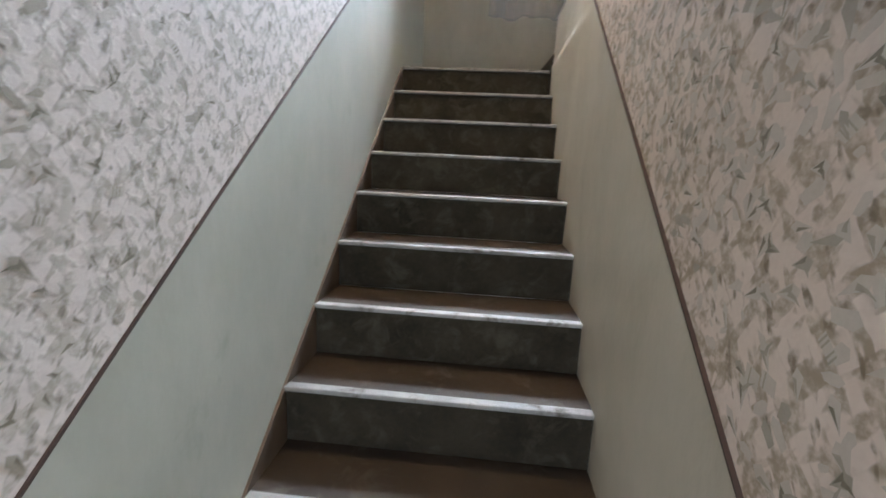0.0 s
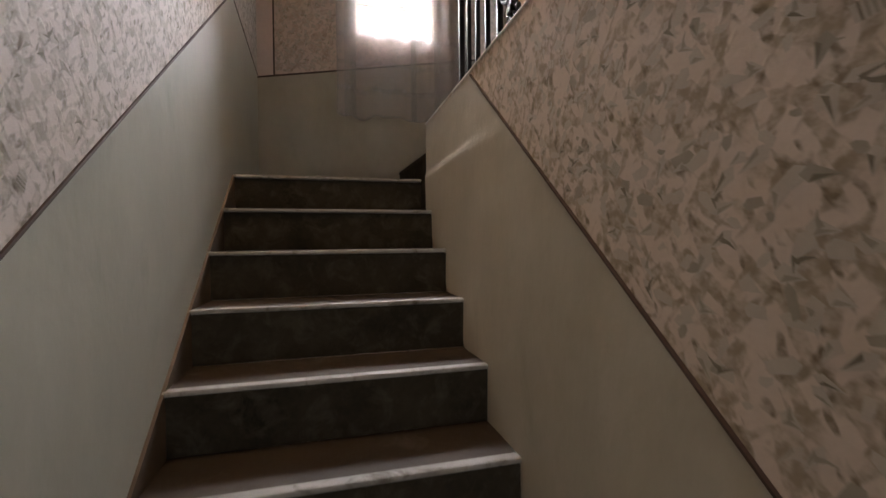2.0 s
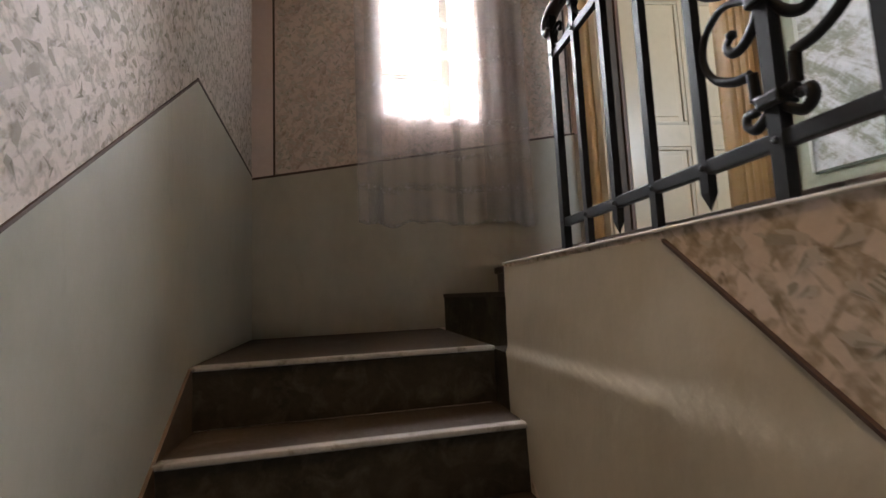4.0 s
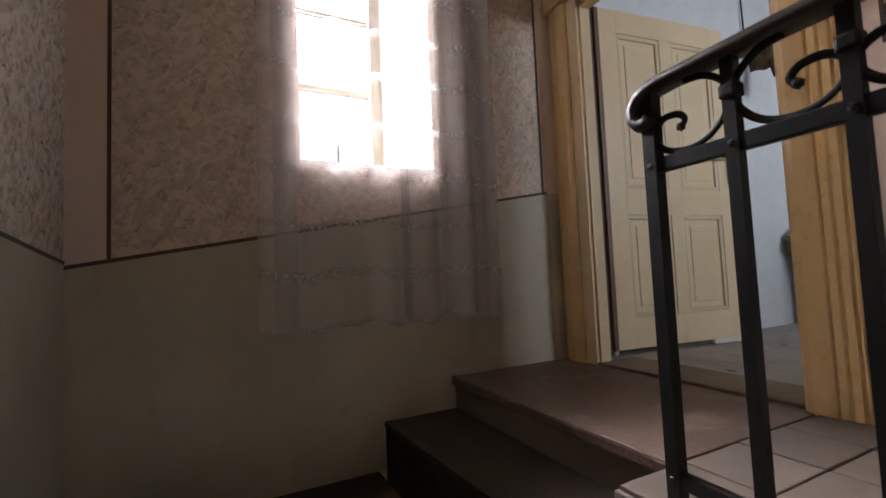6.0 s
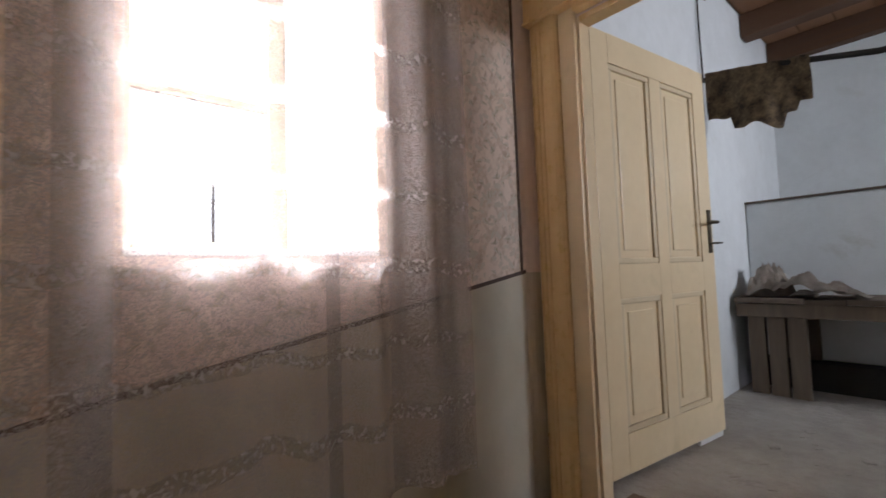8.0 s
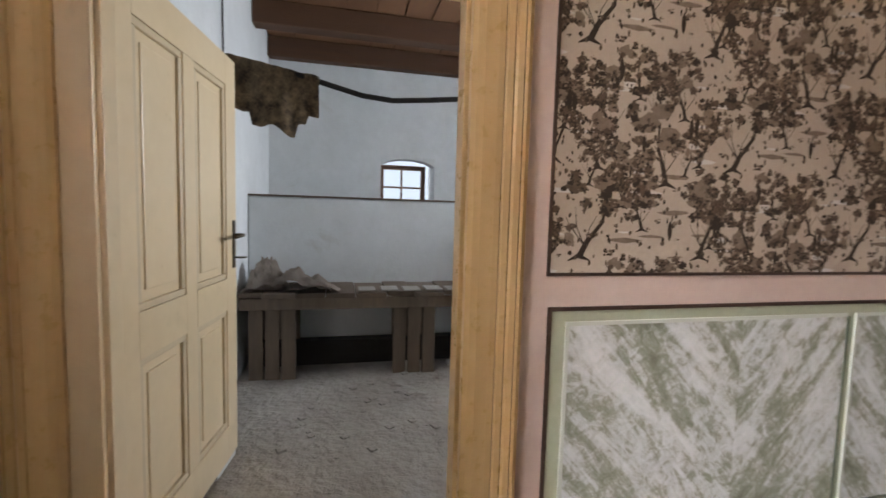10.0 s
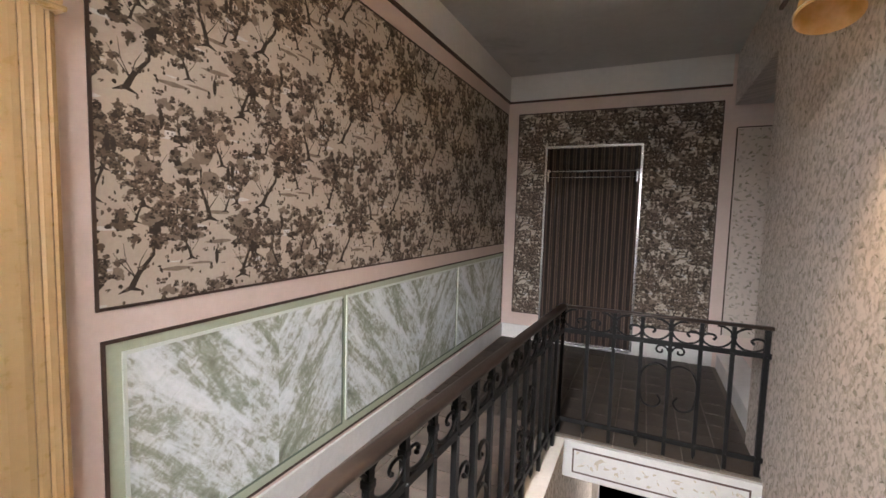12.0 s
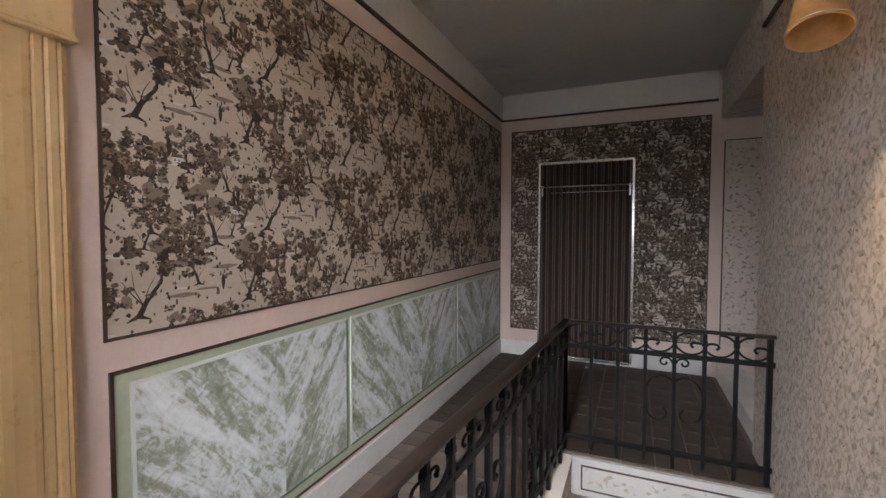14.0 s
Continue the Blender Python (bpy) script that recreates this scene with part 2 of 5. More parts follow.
def marble_material():
    """Painted marble: white and green streaks that meet in a V on the panel's own middle line."""
    m, nt, b = base_material("painted_green_marble")
    tc = nt.nodes.new("ShaderNodeTexCoord")
    sep = nt.nodes.new("ShaderNodeSeparateXYZ")
    nt.links.new(tc.outputs["Object"], sep.inputs[0])
    ab = nt.nodes.new("ShaderNodeMath")
    ab.operation = "ABSOLUTE"
    nt.links.new(sep.outputs["Y"], ab.inputs[0])
    com = nt.nodes.new("ShaderNodeCombineXYZ")
    nt.links.new(ab.outputs[0], com.inputs["X"])
    nt.links.new(sep.outputs["Z"], com.inputs["Y"])
    side = nt.nodes.new("ShaderNodeMath")
    side.operation = "SIGN"
    nt.links.new(sep.outputs["Y"], side.inputs[0])
    nt.links.new(side.outputs[0], com.inputs["Z"])
    turn = nt.nodes.new("ShaderNodeVectorRotate")
    turn.rotation_type = "Z_AXIS"
    turn.inputs["Angle"].default_value = radians(-48)
    nt.links.new(com.outputs[0], turn.inputs["Vector"])
    mp = nt.nodes.new("ShaderNodeMapping")
    mp.inputs["Scale"].default_value = (0.20, 1.0, 0.35)
    nt.links.new(turn.outputs[0], mp.inputs["Vector"])
    v = mp.outputs["Vector"]
    streak = noise_tex(nt, v, 8.0, 7, 0.62, 0.6)
    streak2 = noise_tex(nt, v, 21, 7, 0.68, 0.7)
    fleck = noise_tex(nt, tc.outputs["Object"], 26, 6, 0.68, 0.9)
    f = mix(nt, 0.35, streak, streak2)
    f = mix(nt, 0.27, f, fleck)
    col = ramp(nt, f, [(0.37, (0.17, 0.195, 0.14)), (0.43, (0.29, 0.32, 0.24)), (0.475, (0.40, 0.435, 0.37)), (0.50, (0.60, 0.645, 0.63)),
                       (0.54, (0.74, 0.79, 0.80)), (0.60, (0.84, 0.88, 0.90))])
    nt.links.new(col, b.inputs["Base Color"])
    b.inputs["Roughness"].default_value = 0.5
    bump(nt, b, fleck, 0.08, 0.002)
    return m


M_MARBLE = marble_material()


def lace_material():
    """Sheer net: mostly clear, with denser woven bands and dots."""
    m, nt, b = base_material("lace_net")
    nt.nodes.remove(b)
    out = nt.nodes["Material Output"]
    clear = nt.nodes.new("ShaderNodeBsdfTransparent")
    clear.inputs["Color"].default_value = (0.97, 0.97, 0.98, 1)
    cloth = nt.nodes.new("ShaderNodeBsdfDiffuse")
    cloth.inputs["Color"].default_value = (0.74, 0.71, 0.71, 1)
    trans = nt.nodes.new("ShaderNodeBsdfTranslucent")
    trans.inputs["Color"].default_value = (0.74, 0.71, 0.72, 1)
    both = nt.nodes.new("ShaderNodeMixShader")
    both.inputs[0].default_value = 0.03
    nt.links.new(cloth.outputs[0], both.inputs[1])
    nt.links.new(trans.outputs[0], both.inputs[2])
    v = coords(nt)
    n = noise_tex(nt, v, 260, 2)
    fine = ramp(nt, n, [(0.35, (0.20,) * 3), (0.65, (0.38,) * 3)])
    mx = nt.nodes.new("ShaderNodeMixShader")
    nt.links.new(fine, mx.inputs[0])
    nt.links.new(clear.outputs[0], mx.inputs[1])
    nt.links.new(both.outputs[0], mx.inputs[2])
    nt.links.new(mx.outputs[0], out.inputs["Surface"])
    return m


def band_material():
    m, nt, b = base_material("lace_band")
    nt.nodes.remove(b)
    out = nt.nodes["Material Output"]
    clear = nt.nodes.new("ShaderNodeBsdfTransparent")
    cloth = nt.nodes.new("ShaderNodeBsdfDiffuse")
    cloth.inputs["Color"].default_value = (0.80, 0.78, 0.77, 1)
    trans = nt.nodes.new("ShaderNodeBsdfTranslucent")
    trans.inputs["Color"].default_value = (0.80, 0.78, 0.77, 1)
    both = nt.nodes.new("ShaderNodeMixShader")
    both.inputs[0].default_value = 0.35
    nt.links.new(cloth.outputs[0], both.inputs[1])
    nt.links.new(trans.outputs[0], both.inputs[2])
    v = coords(nt)
    n = noise_tex(nt, v, 75, 3)
    fine = ramp(nt, n, [(0.36, (0.05,) * 3), (0.62, (0.42,) * 3)])
    mx = nt.nodes.new("ShaderNodeMixShader")
    nt.links.new(fine, mx.inputs[0])
    nt.links.new(clear.outputs[0], mx.inputs[1])
    nt.links.new(both.outputs[0], mx.inputs[2])
    nt.links.new(mx.outputs[0], out.inputs["Surface"])
    return m


M_LACE, M_BAND = lace_material(), band_material()


def glass_material():
    m, nt, b = base_material("window_glass")
    b.inputs["Base Color"].default_value = (0.95, 0.97, 0.97, 1)
    b.inputs["Transmission Weight"].default_value = 1.0
    b.inputs["Roughness"].default_value = 0.02
    b.inputs["IOR"].default_value = 1.1
    return m


M_GLASS = glass_material()


def stripe_material():
    m, nt, b = base_material("striped_curtain_cloth")
    v = coords(nt)
    w = nt.nodes.new("ShaderNodeTexWave")
    w.wave_type, w.bands_direction = "BANDS", "X"
    w.inputs["Scale"].default_value = 4.4
    w.inputs["Distortion"].default_value = 0.0
    nt.links.new(v, w.inputs["Vector"])
    col = ramp(nt, w.outputs["Fac"], [(0.0, (0.010, 0.006, 0.005)), (0.45, (0.022, 0.014, 0.010)), (0.55, (0.09, 0.056, 0.038)),
                                      (0.8, (0.19, 0.13, 0.092)), (0.9, (0.05, 0.03, 0.022))])
    col = mix(nt, 0.25, col, ramp(nt, noise_tex(nt, v, 90, 4), [(0.3, (0.03, 0.02, 0.015)), (0.7, (0.06, 0.04, 0.03))]))
    nt.links.new(col, b.inputs["Base Color"])
    b.inputs["Roughness"].default_value = 0.85
    bump(nt, b, noise_tex(nt, v, 200, 2), 0.2, 0.001)
    return m


M_STRIPE = stripe_material()


def shade_material():
    """Parchment that lets part of the bulb's light through."""
    m, nt, b = base_material("lamp_shade_parchment")
    v = coords(nt)
    col = ramp(nt, noise_tex(nt, v, 18, 5), [(0.35, (0.66, 0.42, 0.16)), (0.65, (0.84, 0.62, 0.32))])
    nt.links.new(col, b.inputs["Base Color"])
    b.inputs["Roughness"].default_value = 0.3
    tr = nt.nodes.new("ShaderNodeBsdfTranslucent")
    nt.links.new(col, tr.inputs["Color"])
    mx = nt.nodes.new("ShaderNodeMixShader")
    mx.inputs[0].default_value = 0.72
    nt.links.new(b.outputs[0], mx.inputs[1])
    nt.links.new(tr.outputs[0], mx.inputs[2])
    nt.links.new(mx.outputs[0], nt.nodes["Material Output"].inputs["Surface"])
    return m


M_SHADE = shade_material()


# ---------------------------------------------------------------- mesh helpers
def box(bm, x0, x1, y0, y1, z0, z1, bevel=0.0, mi=0):
    vs = [bm.verts.new((x, y, z)) for z in (z0, z1) for x, y in ((x0, y0), (x1, y0), (x1, y1), (x0, y1))]
    quads = [(3, 2, 1, 0), (4, 5, 6, 7), (0, 1, 5, 4), (1, 2, 6, 5), (2, 3, 7, 6), (3, 0, 4, 7)]
    fs = [bm.faces.new([vs[i] for i in q]) for q in quads]
    for f in fs:
        f.material_index = mi
    if bevel:
        es = list({e for f in fs for e in f.edges})
        bmesh.ops.bevel(bm, geom=es, offset=bevel, segments=2, affect="EDGES", profile=0.6)
    return vs


def boxes(*rows, bevel=0.0):
    bm = bmesh.new()
    for r in rows:
        box(bm, *r, bevel=bevel)
    return bm


def prism(pts, axis, a, b):
    """A flat outline (two coordinates a point) drawn out along an axis from a to b."""
    bm = bmesh.new()

    def place(p, c):
        return {"x": (c, p[0], p[1]), "y": (p[0], c, p[1]), "z": (p[0], p[1], c)}[axis]

    lo, hi = ([bm.verts.new(place(p, c)) for p in pts] for c in (a, b))
    bm.faces.new(lo), bm.faces.new(hi)
    for i in range(len(pts)):
        j = (i + 1) % len(pts)
        bm.faces.new((lo[i], lo[j], hi[j], hi[i]))
    bmesh.ops.recalc_face_normals(bm, faces=bm.faces)
    return bm


def tube(path, radius, sides=8, flat=1.0, close_ends=True):
    """A rod along points; flat squeezes it across. radius may be a list."""
    bm = bmesh.new()
    pts = [Vector(p) for p in path]
    rads = radius if isinstance(radius, (list, tuple)) else [radius] * len(pts)
    rings = []
    up = None
    for i, p in enumerate(pts):
        d = (pts[min(i + 1, len(pts) - 1)] - pts[max(i - 1, 0)]).normalized()
        if up is None:
            up = d.orthogonal().normalized()
        side = d.cross(up).normalized()
        up = side.cross(d).normalized()
        rings.append([bm.verts.new(p + rads[i] * (math.cos(a) * up + flat * math.sin(a) * side))
                      for a in (2 * math.pi * k / sides for k in range(sides))])
    for a, b in zip(rings, rings[1:]):
        for k in range(sides):
            bm.faces.new((a[k], a[(k + 1) % sides], b[(k + 1) % sides], b[k]))
    if close_ends:
        bm.faces.new(rings[0][::-1]), bm.faces.new(rings[-1])
    bmesh.ops.recalc_face_normals(bm, faces=bm.faces)
    return bm


def lathe(profile, centre, sides=20):
    """A turned body: (radius, height) rows round an upright axis."""
    bm = bmesh.new()
    cx, cy, cz = centre
    rings = [[bm.verts.new((cx + r * math.cos(2 * math.pi * k / sides), cy + r * math.sin(2 * math.pi * k / sides), cz + h))
              for k in range(sides)] for r, h in profile]
    for a, b in zip(rings, rings[1:]):
        for k in range(sides):
            bm.faces.new((a[k], a[(k + 1) % sides], b[(k + 1) % sides], b[k]))
    bmesh.ops.recalc_face_normals(bm, faces=bm.faces)
    return bm


def strap(path, across, half_w, half_t):
    """A rounded flat bar swept along points; across is the direction of its width."""
    bm = bmesh.new()
    pts, ac = [Vector(p) for p in path], Vector(across)
    prof = [(1, 0.2), (0.85, 0.8), (0.5, 1), (-0.5, 1), (-0.85, 0.8), (-1, 0.2), (-1, -0.6), (-0.8, -1), (0.8, -1), (1, -0.6)]
    rings = []
    for i, p in enumerate(pts):
        d = (pts[min(i + 1, len(pts) - 1)] - pts[max(i - 1, 0)]).normalized()
        nrm = ac.cross(d).normalized()
        rings.append([bm.verts.new(p + ac * half_w * u + nrm * half_t * v) for u, v in prof])
    for a, b in zip(rings, rings[1:]):
        for k in range(len(prof)):
            bm.faces.new((a[k], a[(k + 1) % len(prof)], b[(k + 1) % len(prof)], b[k]))
    bm.faces.new(rings[0]), bm.faces.new(rings[-1])
    bmesh.ops.recalc_face_normals(bm, faces=bm.faces)
    return bm


def mesh_of(bm, name, mats, smooth=False):
    me = bpy.data.meshes.new(name)
    bm.to_mesh(me)
    bm.free()
    for m in (mats if isinstance(mats, (list, tuple)) else [mats]):
        me.materials.append(m)
    if smooth:
        me.polygons.foreach_set("use_smooth", [True] * len(me.polygons))
    return me


def thing(name, at, label, category, group="", kind=""):
    ob = new(name)
    ob.location = at
    ob.empty_display_size = 0.1
    return tagged(ob, label, category, group, kind)


def solid(name, bm, mat, label, category, group="", kind="", smooth=False, at=(0, 0, 0)):
    ob = new(name, mesh_of(bm, name, mat, smooth))
    ob.location = at
    return tagged(ob, label, category, group, kind)


def base_of(ob):
    p = Vector((0, 0, 0))
    while ob:
        p += ob.location
        ob = ob.parent
    return p


def part(name, bm, mat, parent, label="", smooth=False, world=True, kind=""):
    """One mesh under a thing or a part; the bmesh is in world places unless world is False."""
    if world:
        bmesh.ops.translate(bm, verts=bm.verts, vec=-base_of(parent))
    ob = new(name, mesh_of(bm, name, mat, smooth))
    ob.parent = parent
    return tagged(ob, label, kind=kind)


def raw_part(name, verts, faces, idx, mats, parent, label="", kind=""):
    me = bpy.data.meshes.new(name)
    off = base_of(parent)
    me.from_pydata([tuple(Vector(v) - off) for v in verts], [], faces)
    for m in mats:
        me.materials.append(m)
    me.polygons.foreach_set("material_index", idx)
    ob = new(name, me)
    ob.parent = parent
    return tagged(ob, label, kind=kind)


# ---------------------------------------------------------------- plan
XW, XR, XT = 0.0, 1.07, 2.15          # stair wall, right stair wall, toile wall
YW, YE, YC = 1.01, -4.555, -2.49      # window wall, end wall, edge of the far landing
ZB, ZL, ZU, ZK, ZC = 0.21, 2.31, 2.66, 2.61, 5.62
RISE, GO = 0.21, 0.2815
DADO = lambda x: 3.205 + 0.169 * x


def structure(name, bm, mat, label, category, smooth=False):
    return solid(name, bm, mat, label, category, kind="structure", smooth=smooth)


# outer stair wall with the slanted painted dado
wall_west = structure("wall_west", boxes((-0.25, 0, -2.92, 1.30, -0.05, ZC + 0.1), (-0.25, 0, -5.3, -2.92, -0.05, 2.38),
                                         (-0.25, -0.03, YE - 0.3, -2.925, 5.15, ZC + 0.1)),
                      M_WESTPAPER, "beige wallpapered stair wall with slanted grey-green painted dado", "wall")
line_w = lambda y: 3.283 + 0.774 * y
part("dado_field", prism([(-3.96, ZB), (1.008, ZB), (1.008, 3.222), (0.06, 3.325), (-3.96, line_w(-3.96))], "x", 0.0, 0.003), M_DADO_COOL, wall_west,
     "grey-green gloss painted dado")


def slanted_line(a, b, w, axis, at, thick):
    """A painted line from a to b, w wide, standing thick off its wall."""
    (u0, v0), (u1, v1) = a, b
    return prism([(u0, v0), (u1, v1), (u1, v1 + w), (u0, v0 + w)], axis, at, at + thick)


part("painted_line", slanted_line((-3.9, line_w(-3.9)), (0.06, 3.325), 0.009, "x", 0.0, 0.005), M_LINE, wall_west)
part("painted_line", slanted_line((0.06, 3.325), (1.005, 3.222), 0.012, "x", 0.0, 0.005), M_LINE, wall_west)

# window wall, its opening cut through
WX0, WX1, WZ0, WZ1, YO = 0.765, 1.385, 3.637, 5.30, 1.95
wall_north = structure("wall_north", boxes((-0.25, WX0, YW, YO, -0.05, ZC + 0.1), (WX1, XT + 0.001, YW, YO, -0.05, ZC + 0.1),
                                           (WX0, WX1, YW, YO, -0.05, WZ0), (WX0, WX1, YW, YO, WZ1, ZC + 0.1)),
                       M_PINK, "landing wall with pink border, wallpaper panel and painted dado", "wall")
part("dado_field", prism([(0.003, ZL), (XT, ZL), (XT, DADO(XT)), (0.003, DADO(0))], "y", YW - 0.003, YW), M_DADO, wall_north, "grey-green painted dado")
P0, P1, PT = 0.13, 2.03, 5.19
part("paper_panel", prism([(P0, DADO(P0)), (P1, DADO(P1)), (P1, PT), (P0, PT)][:2] + [(P1, PT), (WX1, PT), (WX1, DADO(WX1) + 0.02), (WX0, DADO(WX0) + 0.02), (WX0, PT), (P0, PT)],
                          "y", YW - 0.002, YW), M_LANDINGPAPER, wall_north)
part("painted_line", slanted_line((0.003, DADO(0)), (XT - 0.003, DADO(XT)), 0.014, "y", YW - 0.005, 0.005), M_LINE, wall_north)
part("painted_line", boxes((P0 - 0.012, P0, YW - 0.006, YW, DADO(P0), PT)), M_LINE, wall_north)
part("painted_line", boxes((P1, P1 + 0.012, YW - 0.006, YW, DADO(P1), PT)), M_LINE, wall_north)
part("painted_line", boxes((P0, WX0 - 0.005, YW - 0.006, YW, PT, PT + 0.012)), M_LINE, wall_north)
part("painted_line", boxes((WX1 + 0.005, P1, YW - 0.006, YW, PT, PT + 0.012)), M_LINE, wall_north)

# rounded corner between the landing wall and the door casing
cove = [(XT - 0.095, YW), (XT - 0.085, YW - 0.012), (XT - 0.070, YW - 0.020), (XT - 0.052, YW - 0.023), (XT, YW - 0.023), (XT, YW)]
part("corner_round", prism(cove, "z", DADO(XT) - 0.012, 5.32), M_PINK, wall_north, "pink papered rounded corner")
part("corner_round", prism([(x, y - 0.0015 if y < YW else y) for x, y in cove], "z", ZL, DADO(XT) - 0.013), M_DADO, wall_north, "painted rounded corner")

# toile wall with the doorway cut through
DY0, DY1, DZ1 = -0.10, 0.785, 4.52
wall_east = structure("wall_east", boxes((XT, XT + 0.06, YE - 0.3, DY0, 2.2, ZC + 0.1), (XT, XT + 0.06, DY1, 1.30, 2.2, ZC + 0.1),
                                         (XT, XT + 0.06, DY0, DY1, DZ1, ZC + 0.1)),
                      M_PINK, "pink bordered corridor wall with toile paper and marbled dado panels", "wall")
wall_east_room = structure("wall_east_barn", boxes((XT + 0.06, XT + 0.26, YE - 0.3, -0.24, 2.2, ZC + 0.1), (XT + 0.06, XT + 0.26, 0.895, 1.30, 2.2, ZC + 0.1),
                                                   (XT + 0.06, XT + 0.26, -0.24, 0.895, 4.66, ZC + 0.1)), M_WHITEWASH,
                           "whitewashed inner face of the doorway wall", "wall")

# end wall and side passage
wall_south = structure("wall_south", boxes((-1.6, XT + 0.22, YE - 0.25, YE, 2.2, ZC + 0.1)), M_PINK,
                       "pink bordered end wall with toile paper panel", "wall")
wall_passage = structure("wall_passage", boxes((-1.7, -1.6, YE - 0.25, -2.6, 2.2, ZC + 0.1), (-1.6, -0.25, -2.92, -2.67, 2.2, ZC + 0.1)), M_PAPER,
                         "plain wall closing the side passage", "wall")

# right stair wall, carrying the kerb of the corridor
wall_stair = structure("wall_stair", boxes((XR, XR + 0.17, -5.3, -0.13, ZB - 0.2, 2.38), (XR, XR + 0.17, YC, -0.13, 2.38, ZK)), M_STAIRPAPER,
                       "low stair wall with wallpaper above a grey-green dado", "wall")
line_r = lambda y: 2.592 + 0.82 * (y + 0.946)
bm = bmesh.new()
cols, lows = 96, 70
seam = lambda y: 2.322 + 0.010 * noise.noise(Vector((0, y * 3.1, 0))) - 0.012 * min(1, (y + 1.4))
grid_v = {}
for i in range(cols + 1):
    y = -3.6 + (-0.14 + 3.6) * i / cols
    top = min(ZK - 0.012, line_r(y) + 0.004)
    for j in range(lows + 1):
        z = max(ZB, line_r(y) - 1.2) * (1 - j / lows) + top * j / lows
        wavy = 0.004 * noise.noise(Vector((0, y * 4, z * 4))) + 0.0018 * noise.noise(Vector((3, y * 14, z * 14)))
        lip = 0.008 * (1 - min(1, max(0, (z - seam(y) + 0.004) / 0.016))) * max(0.2, 1 - max(0, seam(y) - z) / 0.3)
        lip *= min(1, max(0, (y + 1.32) / 0.25))
        grid_v[i, j] = bm.verts.new((XR - 0.005 - wavy - lip, y, z))
for i in range(cols):
    for j in range(lows):
        bm.faces.new((grid_v[i, j], grid_v[i, j + 1], grid_v[i + 1, j + 1], grid_v[i + 1, j]))
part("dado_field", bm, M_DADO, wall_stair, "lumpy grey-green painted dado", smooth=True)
part("painted_line", slanted_line((-3.75, line_r(-3.75)), (-0.95, line_r(-0.95)), 0.0065, "x", XR - 0.009, 0.009), M_LINE, wall_stair)
part("kerb_top", boxes((XR - 0.006, XR + 0.172, YC, -0.126, ZK, ZK + 0.006), bevel=0.002), M_SLAB, wall_stair, "worn pale kerb edge")

# floors
floor_lower = structure("floor_lower", boxes((-0.25, 1.3, -5.3, -2.36, ZB - 0.25, ZB)), M_TILE, "dark worn floor at the foot of the stairs", "floor")
floor_corridor = structure("floor_corridor", boxes((XR + 0.17, XT, YC, -0.13, 2.40, ZU - 0.012), (1.45, XT, -0.13, YW, 2.20, ZU - 0.012),
                                                   (-1.6, XT, YE, YC + 0.02, 2.41, ZU - 0.03), (XT, XT + 0.06, DY0, DY1, 2.40, ZU - 0.012)), M_GROUT,
                           "dark tiled upper corridor floor", "floor")
floor_barn = structure("floor_barn", boxes((XT + 0.06, 6.2, -3.3, 1.3, 2.40, ZU)), M_DIRT, "dusty bare concrete floor of the store room", "floor")
# white darkened in its colour to offset the strong window light
M_FASCIA = surface("dimmed_white_paint", (0.38, 0.37, 0.35), (0.48, 0.47, 0.45), 0.7, 4, 40, 0.15, 0.002)
fascia = structure("trim", boxes((0, XR, YC + 0.02, YC + 0.05, 2.38, ZK + 0.012), bevel=0.004), M_FASCIA, "white fascia of the upper landing edge", "trim")
part("painted_panel", boxes((0.06, 1.0, YC + 0.05, YC + 0.053, 2.43, 2.57)), M_FASCIA, fascia, "white strip panel with grey leaf marks")
for zz in (2.42, 2.57):
    part("painted_line", boxes((0.05, 1.01, YC + 0.05, YC + 0.055, zz, zz + 0.01)), M_LINE, fascia)
for xx in (0.05, 1.0):
    part("painted_line", boxes((xx, xx + 0.01, YC + 0.05, YC + 0.055, 2.43, 2.57)), M_LINE, fascia)
ceiling = structure("ceiling", boxes((-1.7, XT + 0.22, YE - 0.25, 1.30, ZC, ZC + 0.1)), M_CEIL, "grey plaster ceiling", "ceiling")
ceiling_passage = structure("ceiling_passage", boxes((-1.6, -0.25, YE, -2.92, 5.15, 5.25)), M_CEIL, "low passage ceiling", "ceiling")
# lower lobby shell with its entrance opening
wall_entry = structure("wall_entry", boxes((-0.25, 0.1, -5.3, -5.05, ZB - 0.2, 2.41), (1.0, 1.3, -5.3, -5.05, ZB - 0.2, 2.41), (0.1, 1.0, -5.3, -5.05, 2.25, 2.41)), M_SLAB,
                       "plain wall round the entrance opening", "wall")

# cornice: frieze, line and pink band round the top
trim = structure("trim", boxes((0.0, XT, YE, YE + 0.012, 5.34, ZC), (XT - 0.012, XT, YE + 0.012, YW, 5.34, ZC), (0.0, XT - 0.012, YW - 0.012, YW, 5.34, ZC),
                               (0.0, 0.012, -2.92, YW - 0.012, 5.34, ZC)), M_FRIEZE, "white painted frieze under the ceiling", "trim")
for r in ((0.0, XT, YE, YE + 0.02, 5.325, 5.345), (XT - 0.02, XT, YE + 0.02, YW - 0.02, 5.325, 5.345), (0.0, XT, YW - 0.02, YW, 5.325, 5.345), (0.0, 0.02, -2.9, YW - 0.02, 5.325, 5.345)):
    part("painted_line", boxes(r), M_LINE, trim)

